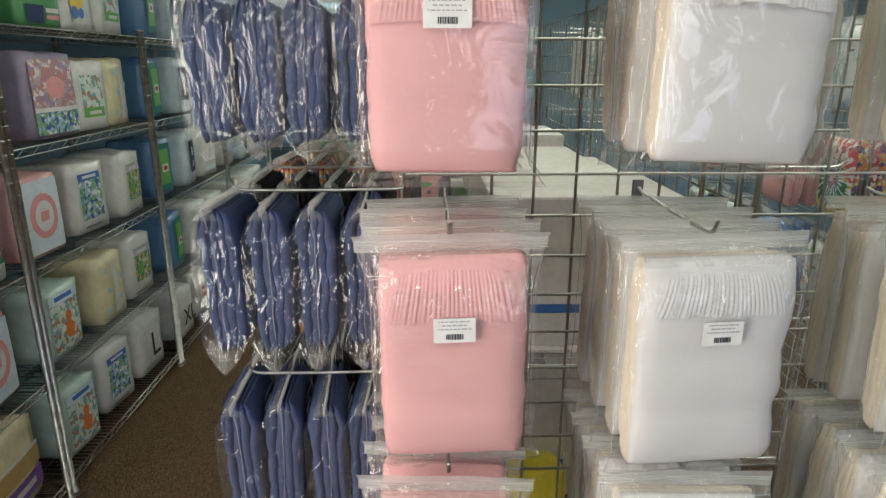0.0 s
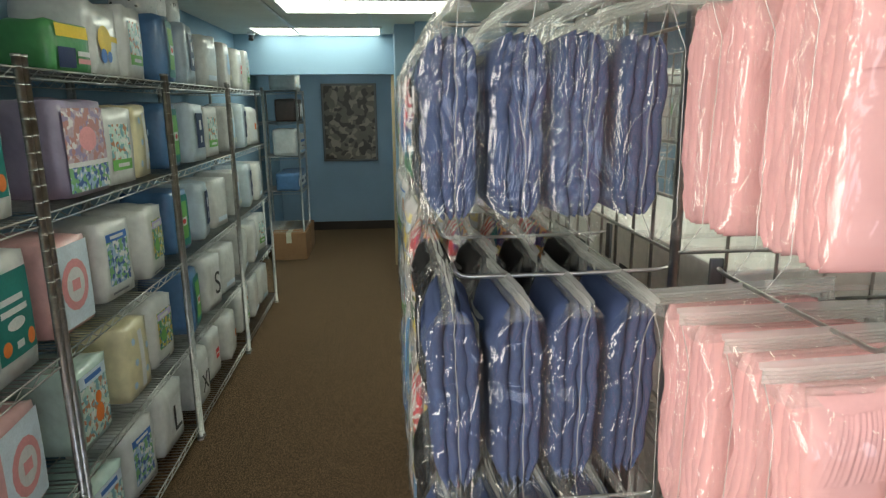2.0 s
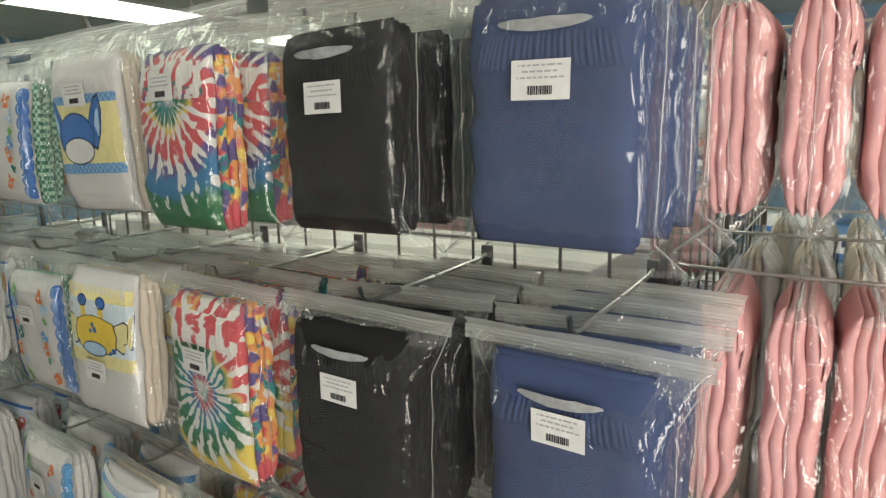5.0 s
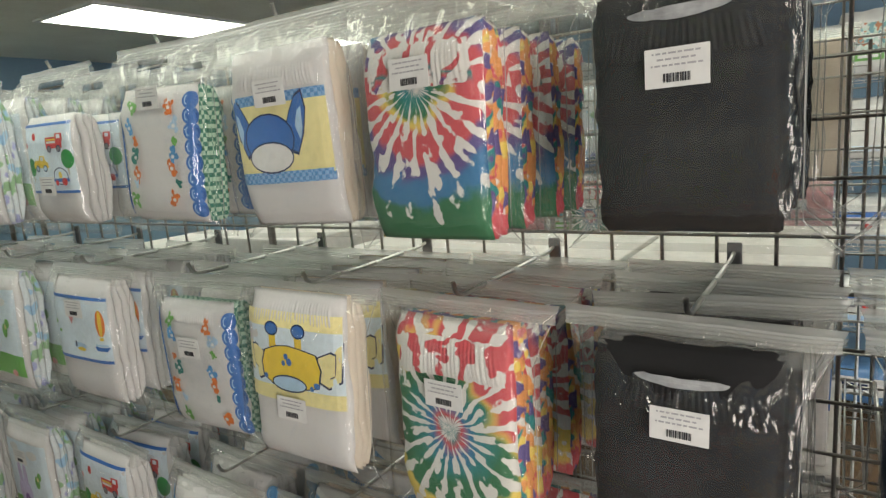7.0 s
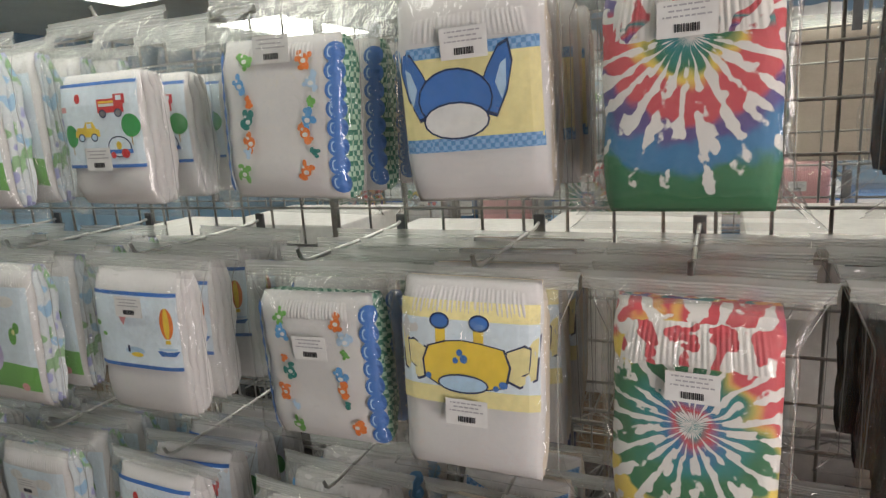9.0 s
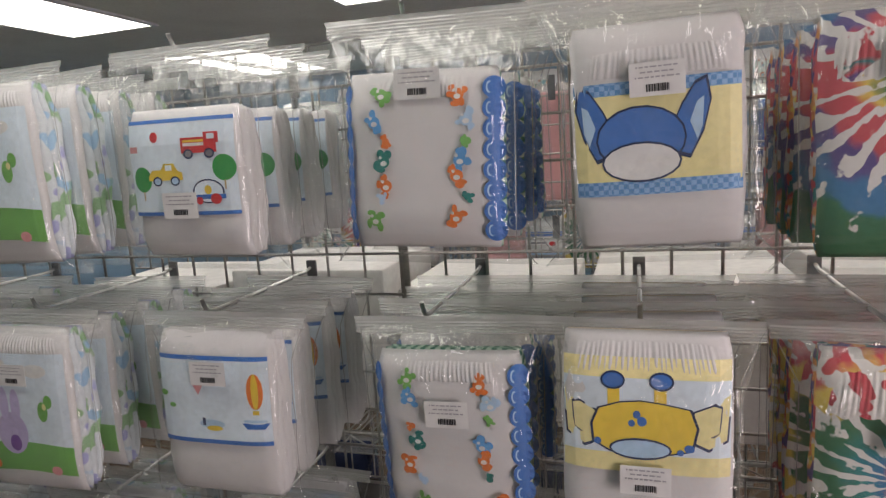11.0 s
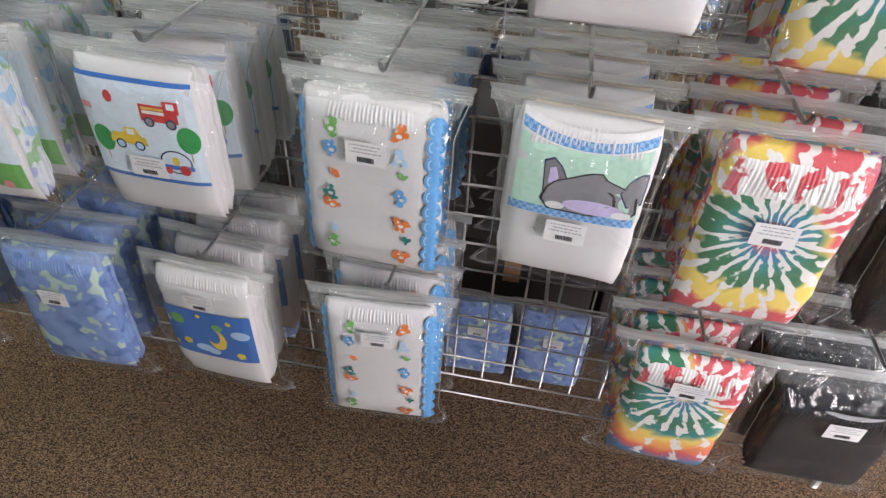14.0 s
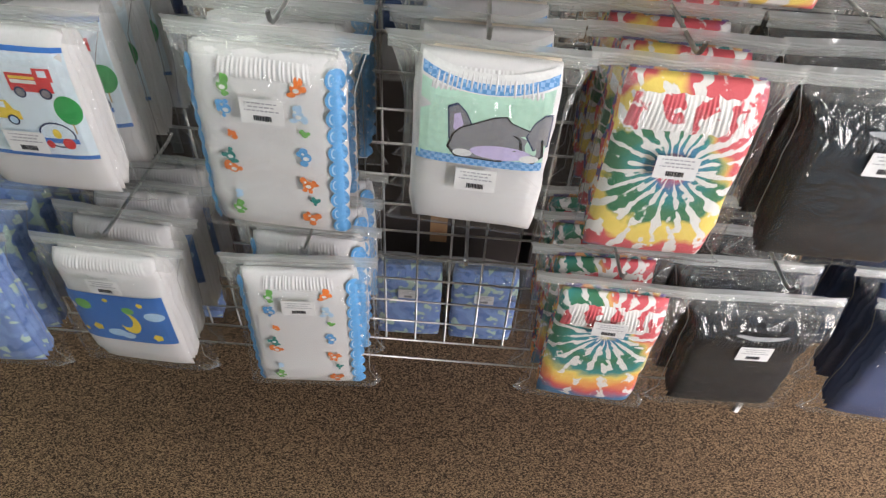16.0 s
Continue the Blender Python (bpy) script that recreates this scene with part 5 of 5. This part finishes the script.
    k["stars"] = ("white", "white", "white diapers with a dark blue star band in a clear bag", zt, zb, w, -0.056, laid(w, zt, zb, [
        ("r", "blue", -.47, .27, .47, .70), ("o", "yellow", .07, .52, .10, .095), ("o", "blue", .03, .49, .075, .07), ("o", "leaf", -.33, .38, .08, .045), ("o", "leaf", .10, .40, .06, .03), ("o", "sky", .34, .44, .10, .04), ("o", "sky", -.10, .62, .10, .035), ("o", "sky", .0, .64, .07, .03),
        ("c", "yellow", -.28, .58, .055, 5), ("c", "yellow", .30, .64, .055, 5), ("c", "yellow", .24, .34, .035, 5), ("c", "yellow", -.08, .32, .03, 5), ("c", "yellow", -.42, .62, .03, 5)]))
    k["floral"] = ("floral", "floral", "blue leaf print folded diapers in a clear bag", -0.012, -0.312, 0.188, -0.105, [])
    k["pale"] = ("bear", "white", "pale mixed print folded diapers in a clear bag", -0.02, -0.29, 0.185, -0.09, [])
    return k


# gathers: height below the pad's top, half height, share of the width, spread
GATHER = {"dog": (0.042, 0.014, 0.80, 0.04), "giraffe": (0.028, 0.018, 0.86, 0.05), "raccoon": (0.030, 0.016, 0.80, 0.04), "safari": (0.022, 0.012, 0.62, 0.03), "tie": (0.044, 0.024, 0.86, 0.05),
          "pink": (0.052, 0.034, 0.88, 0.10), "white": (0.048, 0.028, 0.86, 0.10), "blue": (0.052, 0.015, 0.86, 0.06), "black": (0.052, 0.015, 0.86, 0.06), "stars": (0.018, 0.012, 0.8, 0.04), "bunny": (0.026, 0.014, 0.86, 0.05), "floral": (0.03, 0.016, 0.84, 0.05)}
PADS = dict(COL, tie_a=M_TIE_A, tie_b=M_TIE_B, tie_c=M_TIE_C, tie_d=M_TIE_D, tie_e=M_TIE_E, tie_w=M_TIE_W, ging=M_GING, floral=M_FLORAL, bear=M_BEAR)
BKINDS = kinds()


def bag(kind, m, group):
    if kind in BAGS:
        ob = copy_thing(BAGS[kind], m)
        ob["group"] = group
        return ob
    fm, lm, label, zt, zb, w, zs, prints = BKINDS[kind]
    seed = len(BAGS) + 1
    e = empty("bagged_diapers")
    stem = kind.split("_")[0]
    plain = stem in ("blue", "black", "pink", "white")
    tagged(e, label, "bagged diapers", group)
    part("front_pad", pad_layer(bmesh.new(), -0.0208, 0.029, w, zt, zb, seed, nv=29 if plain else 17, bundle=seed, folds=(-0.42, 0.12) if plain else (-0.30,)), PADS[fm], e, "", True)
    for i, (xc, th) in enumerate(((-0.0030, 0.0215), (0.0115, 0.0215), (0.0250, 0.0200))):
        part("folded_layer", pad_layer(bmesh.new(), xc, th, w * (0.985 - 0.01 * i), zt - 0.001 - 0.0015 * i, zb + 0.001 * i, seed + 0.37 * (i + 1), 0, 0.0045, bundle=seed, flat=9.0 if plain else 5.0, nv=39 if plain else 23), PADS[lm], e, "", True)
    if plain:
        part("folded_flap", flap_sheet(w * 0.97, zt - 0.006, zt - 0.072, front_x(w, zt, zb), seed), PADS[fm], e, "gathered waist flap", True)
    f = front_x(w, zt, zb)
    if stem in GATHER:
        dz, half, share_w, fan = GATHER[stem]
        flap = -0.0030 if plain else 0.0
        part("waistband", waistband(w * share_w, zt - dz, half, lambda y, z: f(y, z) + flap, seed, fan), M_TIE_W if stem == "tie" else PADS[fm], e, "fine elastic gathers", True)
    decal(e, f, prints, {"band": M_BAND})
    bw = 0.258
    part("bag", bag_film(zt, zb, w, bw, seed), [M_FILM, M_HEM, M_TAUT], e, "clear crinkled plastic", True)
    part("header", header_film(bw, 0.009, seed), M_HEADER, e, "hazy clear bag top", True)
    bm = bmesh.new()
    us = [-1 + k / 4 for k in range(9)]
    zx = lambda u: 0.001 + 0.006 * noise.noise(Vector((u * 2.2, 0, seed)))
    rows = [[bm.verts.new((zx(u) - 0.0012 * (k % 2), u * bw / 2, -0.013 + 0.016 * k / 8)) for u in us] for k in range(9)]
    for ra, rc in zip(rows, rows[1:]):
        for k in range(8):
            bm.faces.new((ra[k], rc[k], rc[k + 1], ra[k + 1]))
    part("zip_strip", bm, M_ZIP, e, "ribbed zip seal")
    for side in (-1, 1):
        bm = bmesh.new()
        pts = []
        for k in range(12):
            z = -0.012 + (zb - 0.005) * k / 11
            full = min(1.0, max(0.0, -z / 0.062), max(0.0, (z - zb + 0.022) / 0.03))
            pts.append((0.003 + 0.004 * noise.noise(Vector((k * 0.6, side, seed))), side * (bw / 2 * (1 - full) + (w / 2 + 0.0115) * full), z))
        tube(bm, pts, 0.0006, 4)
        part("side_seam", bm, M_SEAM, e, "pale welded seam", True)
    if stem in ("blue", "black"):
        bm = bmesh.new()
        blob(bm, lambda y, z: -0.0442 + 2.0 * y * y, 0.0, zt - 0.032, 0.044, 0.0055, 0, 28)
        for v in bm.verts:
            v.co = Vector((v.co.y, v.co.x, v.co.z + 1.3 * v.co.x * v.co.x + 0.0016 * noise.noise(Vector((v.co.x * 260, v.co.z * 90, seed)))))
        part("lining", bm, M_LINING, e, "pale inner lining at the fold")
    sticker(e, f, 0.0, zs)
    e.matrix_basis = m
    BAGS[kind] = e
    return e


ROWZ = (1.915, 1.545, 1.178, 0.790)
COLS = (0.150, 0.418, 0.692, 0.948, 1.216, 1.552, 1.875, 2.19)
PLAN = [
    ["blue_s", "blue", "blue_l", "blue_l"], ["black_s", "black", "black_l", "black_l"], ["tie_a", "tie_b", "tie_d", "tie_e"], ["dog", "giraffe", "raccoon", None], ["safari_s", "safari", "safari_l", "safari_m"],
    ["cars_s", "balloon", "cars", "stars"], ["bunny", "bunny", "bunny", "floral"], ["pale", "bunny", "pale", "floral"],
]
# how far the bags of a peg hang to the side of it, row by row
SIDE = [[0.007, -0.005, 0.0, 0.0], [-0.008, -0.004, 0.014, 0.044], [0.0, -0.008, 0.0, 0.010], [-0.015, -0.006, 0.0, 0.0], [-0.036, -0.040, 0.006, 0.012], [-0.024, -0.032, 0.005, -0.010], [0.0, 0.0, 0.0, -0.03], [0.0, 0.0, 0.0, 0.0]]
DEPTH = (-0.322, -0.240, -0.157, -0.075)
rb = random.Random(11)
for c, y in enumerate(COLS):
    for r, z in enumerate(ROWZ):
        hook(pose(GX, y, z))
        kind = PLAN[c][r]
        if not kind:
            continue
        for d, dx in enumerate(DEPTH):
            bag(kind, pose(GX + dx + rb.uniform(-0.003, 0.003), y + SIDE[c][r] + rb.uniform(-0.006, 0.006), z - 0.004, rb.uniform(-1.5, 1.5), rb.uniform(-2, 2), rb.uniform(-4, 4)), "bags on the aisle face")
for x, kind in ((0.036, "pink"), (0.390, "white"), (0.81, "white")):
    for r, z in enumerate(ROWZ):
        hook(pose(x, GY, z, 0, 0, 90))
        for dx in DEPTH:
            bag(kind if r else kind + "_s", pose(x + rb.uniform(-0.006, 0.006), GY + dx + rb.uniform(-0.006, 0.006), z - 0.004, rb.uniform(-2, 2), rb.uniform(-1.5, 1.5), 90 + rb.uniform(-4, 4)), "bags on the end face")
# far face of the display, seen through the grid
for c, y in enumerate((0.40, 0.78, 1.16, 1.54, 1.92, 2.28)):
    for r, z in enumerate(ROWZ):
        hook(pose(0.63, y, z, 0, 0, 180))
        if r == 1 or (r == 0 and c % 2):
            continue
        for dx in DEPTH[::-1][:2]:
            kind = ("white", "pink", "pale")[c // 2] if r < 2 else ("black", "blue")[(c + r) % 2]
            bag(kind, pose(0.63 - dx, y, z - 0.004, 0, 0, 180 + rb.uniform(-4, 4)), "bags on the far face")
# next display run, seen through both grids
for k in range(2):
    gridwall("tall chrome grid panel of the next display run", 16, ROWS_G, pose(1.78, GY + 0.1 + 1.23 * k, 0, 0, 0, 90))
for c, y in enumerate((0.42, 0.78, 1.14, 1.50, 1.86, 2.22)):
    for r, z in enumerate(ROWZ[:3]):
        hook(pose(1.77, y, z))
        for dx in DEPTH[:2]:
            bag(("safari", "pink", "floral", "cars", "pale", "tie_b")[(c * 2 + r) % 6], pose(1.77 + dx, y, z - 0.004, 0, 0, rb.uniform(-4, 4)), "bags on the next run")

# ---- inside the display ----
for y0, y1, z0, z1, x0 in ((0.28, 0.60, 0.78, 1.16, 0.12), (0.30, 0.62, 1.16, 1.50, 0.14), (0.66, 1.04, 1.16, 1.48, 0.16), (1.08, 1.46, 1.16, 1.46, 0.18), (1.5, 1.9, 1.16, 1.5, 0.2), (1.95, 2.35, 1.16, 1.46, 0.2)):
    c = empty("white_carton")
    tagged(c, "plain white carton stored inside the grid display", "carton", "cartons inside the display")
    part("body", box(bmesh.new(), (x0, y0, z0), (0.55, y1, z1), 0.006), M_CARTON_W, c)
    part("printed_mark", box(bmesh.new(), (x0 - 0.002, y0 + 0.1, z1 - 0.12), (x0, y0 + 0.17, z1 - 0.10)), M_INK, c, "small dark print")
    part("printed_stripe", box(bmesh.new(), (x0 + 0.05, y0 - 0.002, z0 + 0.08), (x0 + 0.2, y0, z0 + 0.10)), P["blue"], c, "blue printed line")
# Stacked cartons added as occluders, so the floor behind the grid stays dark.
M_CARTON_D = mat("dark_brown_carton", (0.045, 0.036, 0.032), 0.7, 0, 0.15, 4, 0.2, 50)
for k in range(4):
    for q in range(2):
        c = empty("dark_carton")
        tagged(c, "dark brown closed carton added inside the display to block light", "carton", "dark cartons inside the display")
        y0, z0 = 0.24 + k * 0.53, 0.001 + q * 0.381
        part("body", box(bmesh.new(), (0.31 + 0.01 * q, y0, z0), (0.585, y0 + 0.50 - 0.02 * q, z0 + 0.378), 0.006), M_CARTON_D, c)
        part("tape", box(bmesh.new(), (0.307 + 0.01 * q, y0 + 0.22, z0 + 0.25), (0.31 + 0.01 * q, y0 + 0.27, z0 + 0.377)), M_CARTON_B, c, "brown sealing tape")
deck = link_mesh("inner_shelf", wire_shelf_bm(2.3, 0.48), M_CHROME)
tagged(deck, "chrome wire shelf inside the grid display", "shelf")
tagged(part("wire_deck", wire_deck_bm(2.3, 0.48), M_CHROME, deck), kind="stuff")
deck.matrix_basis = pose(0.58, 0.2, 1.152, 0, 0, 90)
deck2 = link_mesh("inner_shelf", wire_shelf_bm(0.5, 0.48), M_CHROME)
tagged(deck2, "short chrome wire shelf inside the grid display", "shelf")
tagged(part("wire_deck", wire_deck_bm(0.5, 0.48), M_CHROME, deck2), kind="stuff")
deck2.matrix_basis = pose(0.58, 0.2, 0.772, 0, 0, 90)
yel = link_mesh("yellow_pack", soft_box(bmesh.new(), 0.12, 0.1, 0.12, 0.008, 0.012), mat("yellow_wrap", (0.75, 0.62, 0.05), 0.35), None, "", True)
tagged(yel, "small bright yellow wrapped pack on the inner shelf", "pack")
yel.matrix_basis = pose(0.25, 0.2, 0.778, 0, 0, 0)
for y in (0.87, 1.085, 1.75):
    bag("floral", pose(0.17, y, 0.312, 0, 0, rb.uniform(-3, 3)), "bags standing inside the display")

# ---- wall shelving on the far side ----
for y in (-0.4, 0.9, 2.2):
    shelving(1.22, 0.44, 1.93, pose(3.0, y + 1.22, 0, 0, 0, -90), "chrome wire shelving with white and blue packs on the far side")
    for s, z in enumerate(LEVELS):
        for k in range(3):
            shelf_pack(("medw", "navyw", "plainw", "medw", "tealw")[(s * 2 + k) % 5], pose(3.03, y + 1.02 - k * 0.4, z + 0.006, 0, 0, -90 + rng.uniform(-5, 5)))
